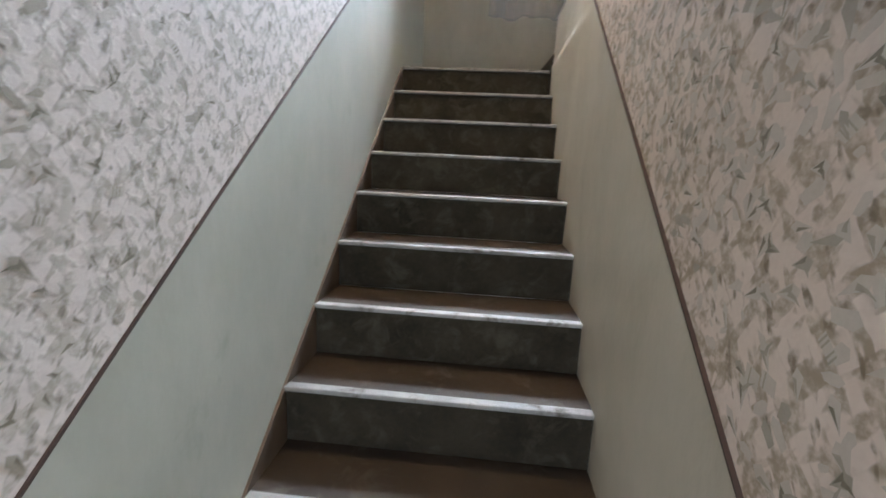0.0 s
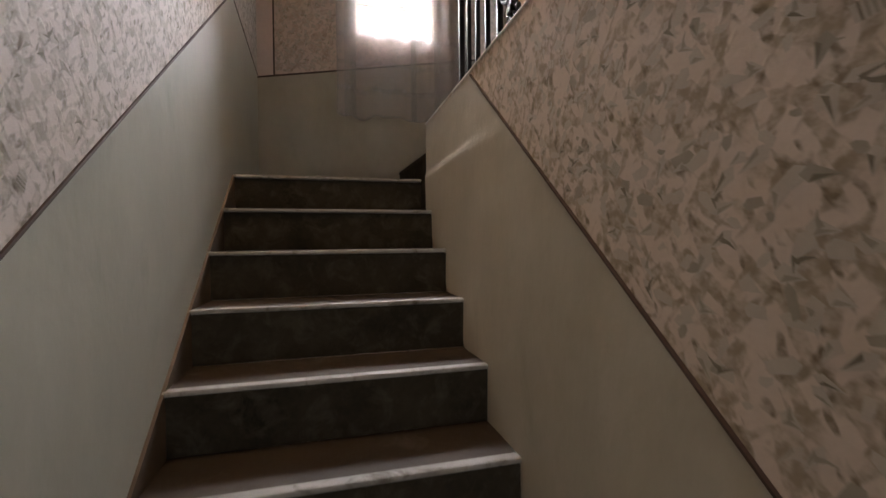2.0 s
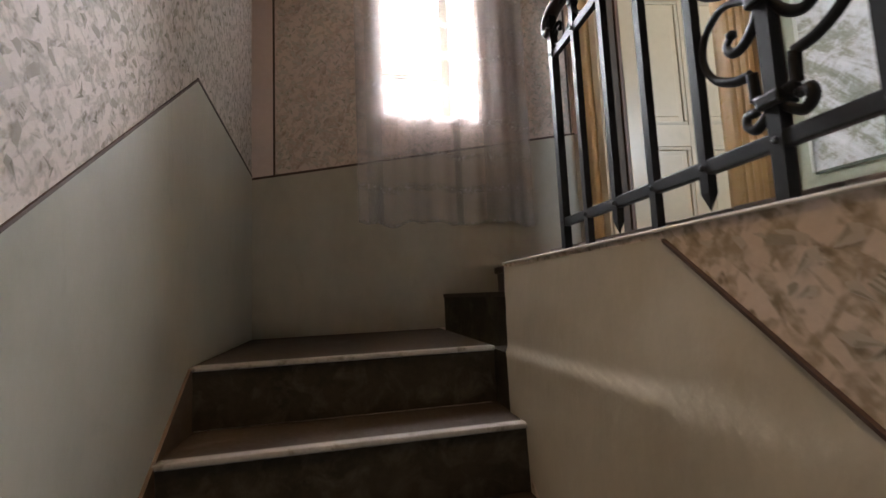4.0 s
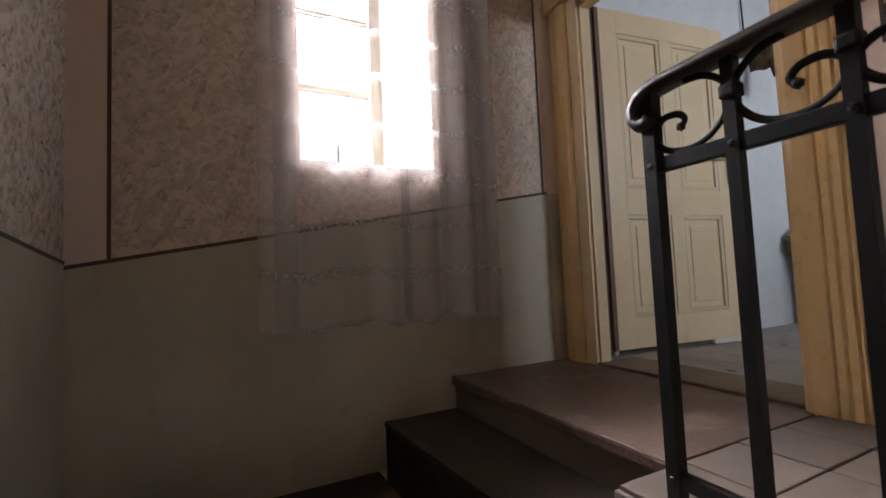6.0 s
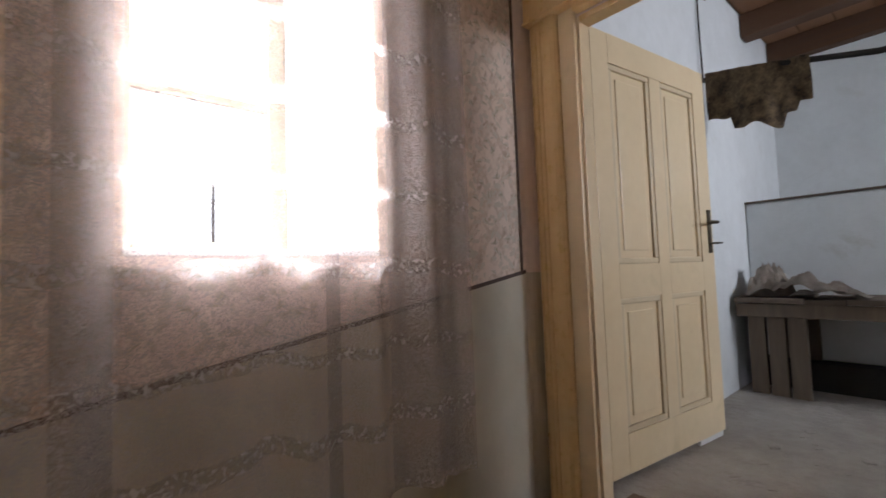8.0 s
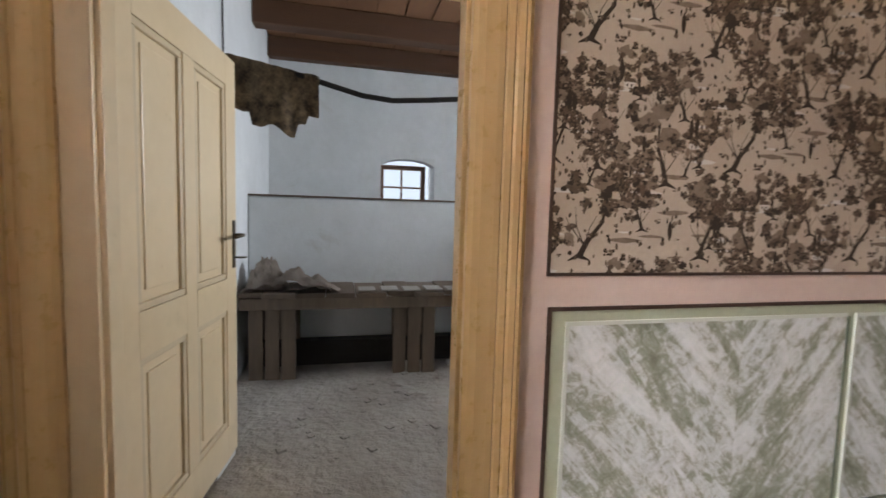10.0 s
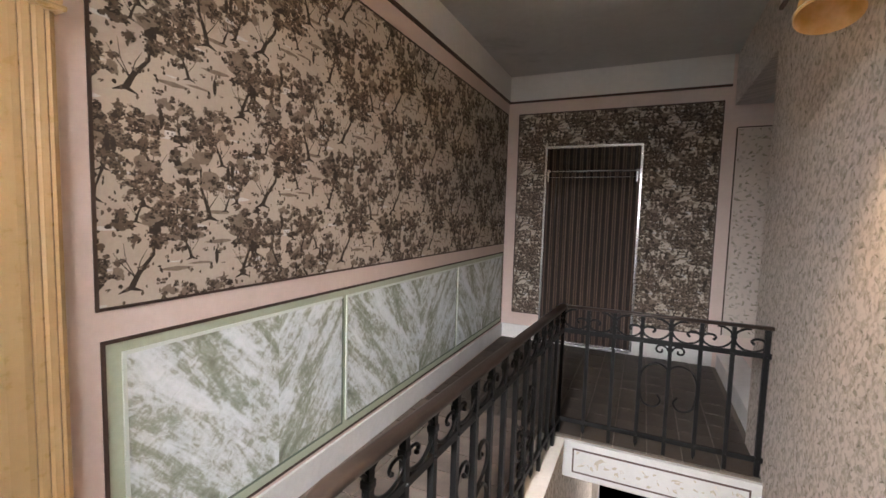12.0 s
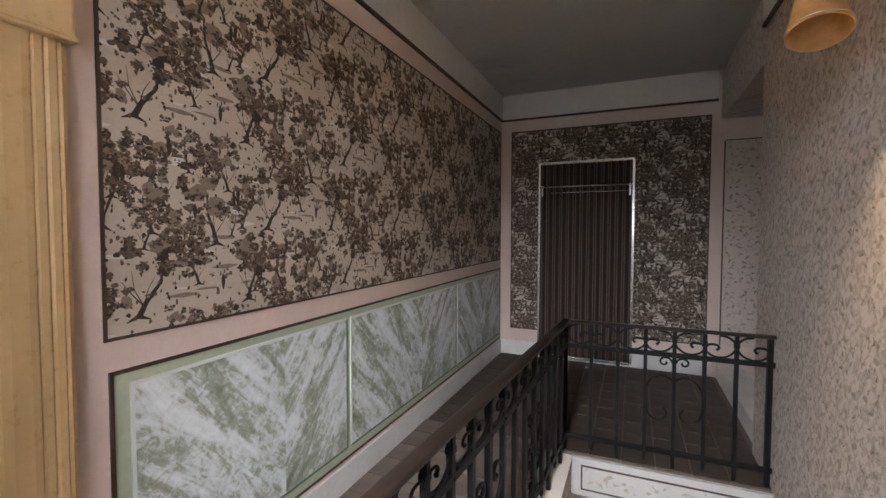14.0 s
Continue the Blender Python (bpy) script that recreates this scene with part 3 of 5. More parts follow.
# marbled dado panels and toile panel on the east wall
TY0, TY1, TZ0, TZ1 = -4.50, -0.36, 3.745, 5.19
part("paper_panel", boxes((XT - 0.002, XT, TY0, TY1, TZ0, TZ1)), M_TOILE, wall_east, "brown toile wallpaper with trees")
for r in ((TY0, TY1, TZ0 - 0.010, TZ0), (TY0, TY1, TZ1, TZ1 + 0.010), (TY1, TY1 + 0.010, TZ0 - 0.010, TZ1 + 0.010), (TY0 - 0.012, TY0, TZ0 - 0.014, TZ1 + 0.012)):
    part("painted_line", boxes((XT - 0.0055, XT, *r)), M_LINE, wall_east)
part("green_border", boxes((XT - 0.002, XT, TY0, -0.372, 2.83, 3.63)), M_GREEN, wall_east, "pale green painted border")
for r in ((TY0, -0.36, 3.63, 3.642), (TY0, -0.36, 2.818, 2.83), (-0.372, -0.36, 2.83, 3.63), (TY0 - 0.01, TY0, 2.818, 3.642)):
    part("painted_line", boxes((XT - 0.006, XT, *r)), M_LINE, wall_east)
for y1, y0, mid in ((-0.43, -1.525, -1.07), (-1.575, -3.12, -2.45), (-3.17, -4.46, -3.85)):
    bm = boxes((XT - 0.005, XT - 0.001, y0, y1, 2.885, 3.585))
    bmesh.ops.translate(bm, verts=bm.verts, vec=(0, -mid, -2.885))
    ob = part("marble_panel", bm, M_MARBLE, wall_east, "painted green and white marble panel", world=False)
    ob.location = (0, mid, 2.885)
    for r in ((y0, y1 + 0.012, 3.585, 3.597), (y1, y1 + 0.012, 2.885, 3.585)):
        part("pale_line", boxes((XT - 0.008, XT, *r)), M_PALELINE, wall_east)
    for r in ((y0 - 0.01, y1, 2.875, 2.885), (y0 - 0.01, y0, 2.885, 3.585)):
        part("green_line", boxes((XT - 0.008, XT, *r)), M_DGREEN, wall_east)
part("painted_panel", boxes((0.06, 2.02, YE, YE + 0.002, 2.955, TZ1)), M_TOILE, wall_south, "brown toile wallpaper with trees")
for r in ((0.05, 0.06, 2.945, TZ1 + 0.012), (2.02, 2.032, 2.945, TZ1 + 0.012)):
    part("painted_line", boxes((r[0], r[1], YE, YE + 0.006, r[2], r[3])), M_LINE, wall_south)
for zz in (2.943, TZ1):
    part("painted_line", boxes((0.06, 2.02, YE, YE + 0.006, zz, zz + 0.012)), M_LINE, wall_south)
part("paper_panel", boxes((-1.2, -0.07, YE, YE + 0.002, 2.96, 4.94)), M_PAPER, wall_south)
part("painted_line", boxes((-0.07, -0.058, YE, YE + 0.005, 2.96, 4.94)), M_LINE, wall_south)
part("painted_line", boxes((-1.2, -0.07, YE, YE + 0.005, 4.94, 4.95)), M_LINE, wall_south)
baseboard = structure("baseboard", boxes((XT - 0.015, XT, YE + 0.02, -0.27, ZU - 0.01, 2.80), (0.0, XT, YE, YE + 0.015, ZU - 0.03, 2.80), bevel=0.003), M_WHITE,
                      "pinkish white baseboard along the corridor", "baseboard")

# ---------------------------------------------------------------- staircase
stairs = thing("staircase", (0.53, -1.4, ZB), "steep stone staircase with dark risers and pale worn nosings", "staircase", kind="structure")
for i in range(10):
    y, z = -GO * i, ZL - RISE * i
    back = y + GO + 0.02 if i else YW
    part("riser", boxes((0.004, XR - 0.004, y + 0.012, y + 0.075, z - RISE, z - 0.020), bevel=0.003), M_RISER, stairs)
    part("tread", boxes((0.004, XR - 0.004, y + 0.038, back, z - 0.032, z - 0.002), bevel=0.002), M_TREAD, stairs)
    part("nosing", boxes((0.004, XR - 0.004, y, y + 0.042, z - 0.018, z), bevel=0.007), M_NOSE, stairs, "pale worn nosing")
    if i:
        yu, zu = y + GO, z + RISE
        for xa, xb in ((0.0, 0.013),):
            part("skirting", prism([(y + 0.004, z - 0.004), (yu + 0.004, zu - 0.004), (yu + 0.03, z - 0.004)], "x", xa, xb), M_SKIRT, stairs, "scuffed brown skirting")
part("step", prism([(1.10, YW), (1.16, -0.12), (1.50, -0.12), (1.50, YW)], "z", 2.24, 2.50), M_RISER, stairs, "dark winder step")
part("corner_riser", boxes((XR - 0.002, 1.17, -0.124, 0.08, 2.0, 2.296)), M_RISER, stairs, "dark corner of the landing edge")
part("step_edge", prism([(1.095, YW), (1.155, -0.12), (1.19, -0.12), (1.13, YW)], "z", 2.49, 2.512), M_TREAD, stairs)
part("step_top", prism([(1.132, YW), (1.192, -0.12), (1.45, -0.12), (1.45, YW)], "z", 2.50, 2.511), M_TREAD, stairs)
part("step_edge", boxes((1.43, 1.475, -0.125, YW, ZU - 0.04, ZU + 0.003), bevel=0.010), M_WORN, stairs)
part("step_top", boxes((1.475, XT - 0.002, -0.125, YW - 0.004, ZU - 0.014, ZU), bevel=0.003), M_WORN, stairs, "worn reddish brown top step")

# ---------------------------------------------------------------- store room behind the door
structure("wall_barn_north", boxes((XT + 0.26, 6.2, 0.96, 1.25, 2.4, ZC + 0.4)), M_WHITEWASH, "uneven whitewashed store room wall", "wall")
structure("wall_barn_east", boxes((5.85, 6.2, -3.3, -0.79, 2.4, ZC + 0.4), (5.85, 6.2, -0.19, 0.96, 2.4, ZC + 0.4),
                                  (5.85, 6.2, -0.79, -0.19, 2.4, 4.0), (5.85, 6.2, -0.79, -0.19, 4.53, ZC + 0.4)), M_WHITEWASH, "whitewashed store room wall with a small window", "wall")
structure("wall_barn_south", boxes((XT + 0.26, 3.4, -3.3, -3.0, 2.4, ZC + 0.4), (4.4, 5.85, -3.3, -3.0, 2.4, ZC + 0.4), (3.4, 4.4, -3.3, -3.0, 2.4, 4.23),
                                   (3.4, 4.4, -3.3, -3.0, 5.1, ZC + 0.4)), M_WHITEWASH, "whitewashed store room wall with a window opening", "wall")
half_wall = structure("wall_low", boxes((4.75, 4.95, -2.99, 0.955, ZU, 4.02), bevel=0.015), M_WHITEWASH, "low whitewashed partition wall with rough top edge", "wall")
part("top_edge", boxes((4.735, 4.955, -2.99, 0.955, 4.02, 4.035), bevel=0.004), M_SKIRT, half_wall)
ceiling_barn = structure("ceiling_barn", boxes((XT + 0.26, 6.2, -3.3, 1.25, 5.66, 5.70)), M_BOARD, "reddish brown board ceiling", "ceiling")
bm = bmesh.new()
for k in range(16):
    box(bm, XT + 0.28, 5.84, -2.98 + k * 0.245, -2.98 + k * 0.245 + 0.232, 5.64, 5.659, bevel=0.003)
part("board_layer", bm, M_BOARD, ceiling_barn)
for bx in (2.95, 3.98, 4.95, 5.74):
    bm = boxes((bx, bx + 0.15, -2.98, 0.955, 5.44, 5.638), bevel=0.012)
    solid("ceiling_beam", bm, M_BEAM, "dark reddish brown wooden ceiling beam", "beam", group="store room beams")

# small barn window
sw = thing("window_2", (5.9, -0.445, 4.0), "small four-pane brown wooden window in a deep whitewashed reveal", "window", kind="structure")
fy0, fy1, fz0, fz1 = -0.72, -0.19, 4.0, 4.46
part("window_frame", boxes((6.03, 6.08, fy0, fy0 + 0.05, fz0, fz1), (6.03, 6.08, fy1 - 0.05, fy1, fz0, fz1), (6.03, 6.08, fy0 + 0.05, fy1 - 0.05, fz1 - 0.05, fz1),
                           (6.03, 6.08, fy0 + 0.05, fy1 - 0.05, fz0, fz0 + 0.05), bevel=0.004), M_BROWNFRAME, sw)
part("glazing_bar", boxes((6.04, 6.07, -0.455, -0.435, fz0 + 0.05, fz1 - 0.05)), M_BROWNFRAME, sw)
part("glazing_bar", boxes((6.042, 6.068, fy0 + 0.05, fy1 - 0.05, 4.20, 4.22)), M_BROWNFRAME, sw)
for (a, b) in ((fy0 + 0.05, -0.455), (-0.435, fy1 - 0.05)):
    for (c, d) in ((fz0 + 0.05, 4.20), (4.22, fz1 - 0.05)):
        ob = part("pane", boxes((6.053, 6.057, a, b, c, d)), M_GLASS, sw)
        ob.visible_shadow = False

ARCH = [(-0.79, 4.53), (-0.79, 4.44), (-0.70, 4.485), (-0.60, 4.505), (-0.49, 4.512), (-0.38, 4.505), (-0.28, 4.485), (-0.19, 4.44), (-0.19, 4.53)]
part("arch_head", prism(ARCH, "x", 5.852, 6.02), M_WHITEWASH, sw, "shallow whitewashed arch over the window")
bm = boxes((7.6, 7.62, -2.2, 1.4, 3.2, 6.2))
M_SKYBACK, nt_, b_ = base_material("pale_sky_backdrop")
b_.inputs["Base Color"].default_value = (0, 0, 0, 1)
b_.inputs["Emission Color"].default_value = (0.72, 0.85, 1.0, 1)
b_.inputs["Emission Strength"].default_value = 1.0
solid("backdrop", bm, M_SKYBACK, "plain pale sky beyond the small window", "sky", kind="structure")
M_SKYFAR, nt_, b_ = base_material("overcast_sky_backdrop")
b_.inputs["Base Color"].default_value = (0.0, 0.0, 0.0, 1)
b_.inputs["Emission Color"].default_value = (0.86, 0.93, 1.0, 1)
b_.inputs["Emission Strength"].default_value = 2.6
solid("backdrop", boxes((-60, 60, 60, 60.2, -20, 90)), M_SKYFAR, "plain bright overcast sky beyond the stair window", "sky", kind="structure")

# open door
leaf_l, leaf_h, leaf_t = 0.955, 1.915, 0.042
door = thing("door_1", (2.372, 0.857, 2.692), "open cream painted panelled wooden door", "door", kind="structure")
door.rotation_euler = (0, 0, math.atan2(0.737 - 0.855, 3.328 - 2.372))
st = 0.12
part("hinge_edge", boxes((-0.024, -0.0005, 0.002, leaf_t + 0.01, 0.0, leaf_h), bevel=0.002), M_BROWNFRAME, door, "dark brown hinge edge", world=False)
ux = [(st, leaf_l / 2 - 0.045), (leaf_l / 2 + 0.045, leaf_l - st)]
rows_z = [(0.165, 0.735), (0.885, 1.78)]
bm = boxes((0, st, 0, leaf_t, 0, leaf_h), (leaf_l - st, leaf_l, 0, leaf_t, 0, leaf_h), (leaf_l / 2 - 0.045, leaf_l / 2 + 0.045, 0.0, leaf_t, 0.165, 1.78), bevel=0.003)
part("stile", bm, M_CREAM, door, world=False)
bm = boxes((st, leaf_l - st, 0, leaf_t, 0, 0.165), (st, leaf_l - st, 0, leaf_t, 1.78, leaf_h), (st, leaf_l / 2 - 0.045, 0, leaf_t, 0.735, 0.885), (leaf_l / 2 + 0.045, leaf_l - st, 0, leaf_t, 0.735, 0.885))
part("rail", bm, M_CREAM, door, world=False)
for a, b in ux:
    for c, d in rows_z:
        p = part("panel", boxes((a, b, 0.016, leaf_t - 0.016, c, d)), M_CREAM, door, world=False)
        bm = boxes((a, b, 0.004, leaf_t - 0.004, c, c + 0.026), (a, b, 0.004, leaf_t - 0.004, d - 0.026, d), (a, a + 0.026, 0.004, leaf_t - 0.004, c + 0.026, d - 0.026),
                   (b - 0.026, b, 0.004, leaf_t - 0.004, c + 0.026, d - 0.026), bevel=0.006)
        part("moulding", bm, M_GROOVE, p, world=False)
        bm = boxes((a + 0.06, b - 0.06, 0.010, leaf_t - 0.010, c + 0.06, d - 0.06), bevel=0.005)
        part("raised_field", bm, M_CREAM, p, world=False)
hz = 1.06
hd = part("handle_plate", boxes((leaf_l - 0.055, leaf_l - 0.022, -0.006, -0.0005, hz - 0.13, hz + 0.10), bevel=0.002), M_BRASS, door, "tarnished brass lever handle", world=False)
part("lever", tube([(leaf_l - 0.038, -0.002, hz + 0.03), (leaf_l - 0.038, -0.05, hz + 0.03), (leaf_l - 0.06, -0.055, hz + 0.03), (leaf_l - 0.15, -0.05, hz + 0.025)], 0.008), M_BRASS, hd, world=False, smooth=True)
part("key", tube([(leaf_l - 0.038, -0.002, hz - 0.08), (leaf_l - 0.038, -0.05, hz - 0.08), (leaf_l - 0.02, -0.055, hz - 0.08)], 0.005), M_BRASS, hd, world=False, smooth=True)
part("back_lever", tube([(leaf_l - 0.038, leaf_t, hz + 0.03), (leaf_l - 0.038, leaf_t + 0.05, hz + 0.03), (leaf_l - 0.15, leaf_t + 0.05, hz + 0.025)], 0.008), M_BRASS, hd, world=False, smooth=True)
part("splint", boxes((leaf_l - 0.25, leaf_l - 0.02, 0.005, 0.02, -0.028, 0.0)), M_WHITE, door, "splintered pale bottom edge", world=False)

# door casing, fluted, with a block capital
casing = thing("door_frame", (XT, 0.33, ZU), "ochre gloss painted fluted door casing", "door frame", kind="structure")


def fluted(y0, y1, z0, z1, flip=1):
    """An upright casing board with a rounded roll and grooves."""
    w = y1 - y0
    prof = [(0, 0), (0, 0.030), (0.07, 0.040), (0.18, 0.046), (0.40, 0.046), (0.50, 0.043), (0.53, 0.036), (0.56, 0.040), (0.66, 0.039), (0.70, 0.032), (0.74, 0.037), (0.84, 0.036),
            (0.88, 0.028), (0.92, 0.032), (1.0, 0.024), (1.0, 0)]
    pts = [((XT - d), (y1 - f * w) if flip > 0 else (y0 + f * w)) for f, d in prof]
    return prism(pts, "z", z0, z1)


part("jamb", fluted(-0.268, DY0 + 0.005, ZU - 0.005, 4.56, 1), M_FRAME, casing)
part("jamb", fluted(0.85, 0.985, ZU - 0.005, 4.56, -1), M_FRAME, casing)
part("inner_jamb", boxes((XT - 0.02, XT, DY1 - 0.005, 0.85, ZU - 0.005, 4.56), bevel=0.004), M_CREAM, casing, "cream inner jamb")
part("lining", boxes((XT - 0.004, XT + 0.062, DY0 - 0.002, DY0 + 0.018, ZU, DZ1), bevel=0.002), M_FRAME, casing)
part("lining", boxes((XT - 0.004, XT + 0.062, DY1 - 0.018, DY1 + 0.002, ZU, DZ1), bevel=0.002), M_CREAM, casing)
part("lining", boxes((XT - 0.004, XT + 0.062, DY0 + 0.018, DY1 - 0.018, DZ1 - 0.02, DZ1 + 0.002), bevel=0.002), M_FRAME, casing)
for a, b in ((-0.276, DY0 + 0.01), (DY1 - 0.01, 0.995)):
    bm = boxes((XT - 0.058, XT, a, b, 4.575, 4.74), (XT - 0.066, XT, a - 0.006, b + 0.006, 4.56, 4.575), bevel=0.008)
    part("capital", bm, M_FRAME, casing)
part("header", boxes((XT - 0.042, XT, DY0 + 0.01, DY1 - 0.01, 4.53, 4.74), (XT - 0.075, XT, -0.29, 1.0, 4.74, 4.775), bevel=0.008), M_FRAME, casing)
part("rebate", boxes((XT + 0.063, XT + 0.215, 0.880, 0.8945, ZU, 4.655), bevel=0.002), M_SKIRT, casing, "dark brown rebate behind the hinges")
part("threshold", boxes((XT - 0.02, XT + 0.24, DY0, DY1, ZU - 0.01, ZU + 0.012), bevel=0.006), M_WOOD, casing, "worn dark threshold")

# workbench with plank legs, cloth heap and small things
bench = thing("workbench", (4.5, -0.2, ZU), "rough grey plank workbench on board trestles", "workbench")
random.seed(4)
yb = -1.75
while yb < 0.90:
    w = random.uniform(0.17, 0.24)
    dz = random.uniform(-0.008, 0.008)
    part("plank", boxes((4.22 + random.uniform(-0.03, 0.03), 4.74, yb, min(yb + w, 0.94) - 0.008, 3.285 + dz, 3.32 + dz), bevel=0.005), M_WOOD, bench)
    yb += w
part("edge_board", boxes((4.27, 4.30, -1.7, 0.93, 3.19, 3.277), bevel=0.004), M_WOOD, bench)
for y0 in (-0.50, 0.55):
    for k in range(3):
        a = y0 + k * 0.115
        part("leg_board", boxes((4.30 + 0.01 * k, 4.335 + 0.01 * k, a, a + 0.098, ZU, 3.277), bevel=0.004), M_WOOD, bench)
    part("leg_board", boxes((4.68, 4.72, y0, y0 + 0.3, ZU, 3.277), bevel=0.004), M_WOOD, bench)
for a in (-0.95, -1.6):
    part("leg_board", boxes((4.31, 4.345, a, a + 0.12, ZU, 3.277), bevel=0.004), M_WOOD, bench)
# black strip at the wall foot imitates the shaded gap under the bench
low = solid("under_bench_shade", boxes((4.60, 4.73, -1.7, 0.93, ZU, ZU + 0.20), bevel=0.008), M_DARK, "black strip at the wall foot standing in for shade under the workbench", "board")


def cloth_heap(name, centre, size, seed, mat, label, category):
    """A crumpled heap: a grid dome with sharp folds."""
    bm = bmesh.new()
    n = 34
    grid = {}
    for i in range(n + 1):
        for j in range(n + 1):
            u, v = i / n * 2 - 1, j / n * 2 - 1
            r = max(abs(u), abs(v)) * 0.55 + 0.45 * math.hypot(u, v)
            p = Vector((u * 2.1, v * 2.1, seed))
            fold = 1 - abs(noise.noise(p * 1.3)) * 2.2
            ridge2 = 1 - abs(noise.noise(p * 2.6 + Vector((9, 2, 4)))) * 2.4
            h = max(0.0, (1 - r ** 2.2)) * (0.22 + 0.42 * fold + 0.34 * ridge2) + 0.10 * noise.noise(p * 5.1) * (1 - r)
            wob = 1 + 0.18 * noise.noise(p * 0.9 + Vector((5, 0, 0)))
            grid[i, j] = bm.verts.new((centre[0] + u * size[0] * wob, centre[1] + v * size[1] * wob, centre[2] + max(0.004, h * size[2])))
    for i in range(n):
        for j in range(n):
            bm.faces.new((grid[i, j], grid[i + 1, j], grid[i + 1, j + 1], grid[i, j + 1]))
    rim = [grid[i, 0] for i in range(n + 1)] + [grid[n, j] for j in range(1, n + 1)] + [grid[i, n] for i in range(n - 1, -1, -1)] + [grid[0, j] for j in range(n - 1, 0, -1)]
    low_v = [bm.verts.new((v.co.x, v.co.y, centre[2])) for v in rim]
    for k in range(len(rim)):
        q = (k + 1) % len(rim)
        bm.faces.new((rim[k], low_v[k], low_v[q], rim[q]))
    bm.faces.new(low_v)
    bmesh.ops.recalc_face_normals(bm, faces=bm.faces)
    return solid(name, bm, mat, label, category, smooth=True)


def folded_cloth(x0, x1, y0, y1, z, lift, seed, label):
    """A limp sheet thrown down in soft parallel folds with a hanging front edge."""
    bm = bmesh.new()
    g, nu, nv = {}, 12, 40
    for i in range(nu + 1):
        for j in range(nv + 1):
            u, v = i / nu, j / nv
            wave = math.sin(v * 17 + 2.5 * noise.noise(Vector((u * 1.5, v * 3, seed))))
            crease = abs(noise.noise(Vector((u * 3, v * 9, seed + 3))))
            body = math.sin(math.pi * min(1, v * 1.1)) ** 0.6
            z_ = z + lift * body * (0.62 + 0.20 * wave + 0.45 * crease) * (0.35 + 0.65 * math.sin(math.pi * (0.12 + 0.8 * u)))
            g[i, j] = bm.verts.new((x0 + (x1 - x0) * u + 0.02 * noise.noise(Vector((v * 6, u, seed))), y0 + (y1 - y0) * v + 0.02 * wave * u, max(z + 0.004, z_)))
    for i in range(nu):
        for j in range(nv):
            bm.faces.new((g[i, j], g[i + 1, j], g[i + 1, j + 1], g[i, j + 1]))
    bmesh.ops.solidify(bm, geom=list(bm.faces), thickness=0.004)
    return solid("folded_cloth", bm, M_CLOTH, label, "cloth", smooth=True)


cloth_heap("cloth_heap", (4.52, 0.78, 3.325), (0.17, 0.15, 0.27), 3, M_CLOTH, "crumpled dusty beige cloth heap on the workbench", "cloth")
folded_cloth(4.24, 4.60, 0.30, 0.90, 3.326, 0.17, 5, "limp dusty beige sheet in folds on the workbench")
folded_cloth(4.225, 4.45, 0.24, 0.66, 3.328, 0.08, 9, "pale creased sheet at the workbench edge")
M_RIBBON = surface("pale_ribbon", (0.33, 0.31, 0.28), (0.46, 0.44, 0.41), 0.9, 8, 50)
for k in range(6):
    a = 0.10 - k * 0.17
    solid("cloth_strip", boxes((4.225, 4.40, a - 0.125, a, 3.329, 3.337 + 0.004 * (k % 2)), bevel=0.003), M_RIBBON, "pale cloth strip laid on the workbench", "cloth", group="cloth strips")
solid("brick", boxes((4.45, 4.57, -0.98, -0.74, 3.325, 3.385), bevel=0.006), M_SKIRT, "brown brick lying on the workbench", "brick")
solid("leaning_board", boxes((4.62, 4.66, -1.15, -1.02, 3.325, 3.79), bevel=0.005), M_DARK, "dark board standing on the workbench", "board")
solid("paper_scrap", boxes((4.42, 4.50, -0.78, -0.64, ZU, ZU + 0.03), bevel=0.01), M_WHITE, "crumpled white paper scrap on the floor", "paper")

# crumbs of plaster and dirt on the store room floor
random.seed(21)
bm = bmesh.new()
for k in range(90):
    x, y, q = random.uniform(2.6, 4.3), random.uniform(-1.6, 0.7), random.uniform(0.006, 0.022)
    box(bm, x - q, x + q, y - q * random.uniform(0.5, 1.6), y + q, ZU, ZU + q * random.uniform(0.25, 0.6))
bmesh.ops.rotate(bm, verts=bm.verts, cent=(3.4, -0.4, ZU), matrix=Matrix.Rotation(0.5, 3, "Z"))
solid("floor_debris", bm, M_DIRT, "scattered crumbs of dirt and plaster on the floor", "debris", kind="stuff")

# hanging sackcloth on a bent pole
pole_pts = [(3.98, 0.955, 4.82), (4.0, 0.6, 4.79), (4.0, 0.38, 4.745), (4.0, 0.1, 4.68), (4.0, -0.1, 4.665), (4.0, -0.35, 4.69), (4.0, -0.6, 4.72), (4.0, -1.3, 4.78), (4.0, -2.2, 4.82), (4.0, -2.99, 4.83)]
solid("hanging_pole", tube(pole_pts, 0.018, 8), M_DARK, "dark bent wooden pole hung across the store room", "pole", smooth=True)
bm = bmesh.new()
n, m_ = 26, 12
g = {}
for i in range(n + 1):
    for j in range(m_ + 1):
        u, v = i / n, j / m_
        y = 0.93 - 0.55 * u
        ragged = 0.27 + 0.06 * noise.noise(Vector((u * 5, 0, 2))) + (0.13 if 0.25 < u < 0.75 else 0.05) - (0.06 if u > 0.85 else 0)
        dx = 0.035 * noise.noise(Vector((u * 7, v * 2.5, 1))) + 0.05 * math.sin(u * 9) * v
        g[i, j] = bm.verts.new((3.965 + 0.012 * u + dx, y, 4.855 - 0.085 * u - v * ragged))
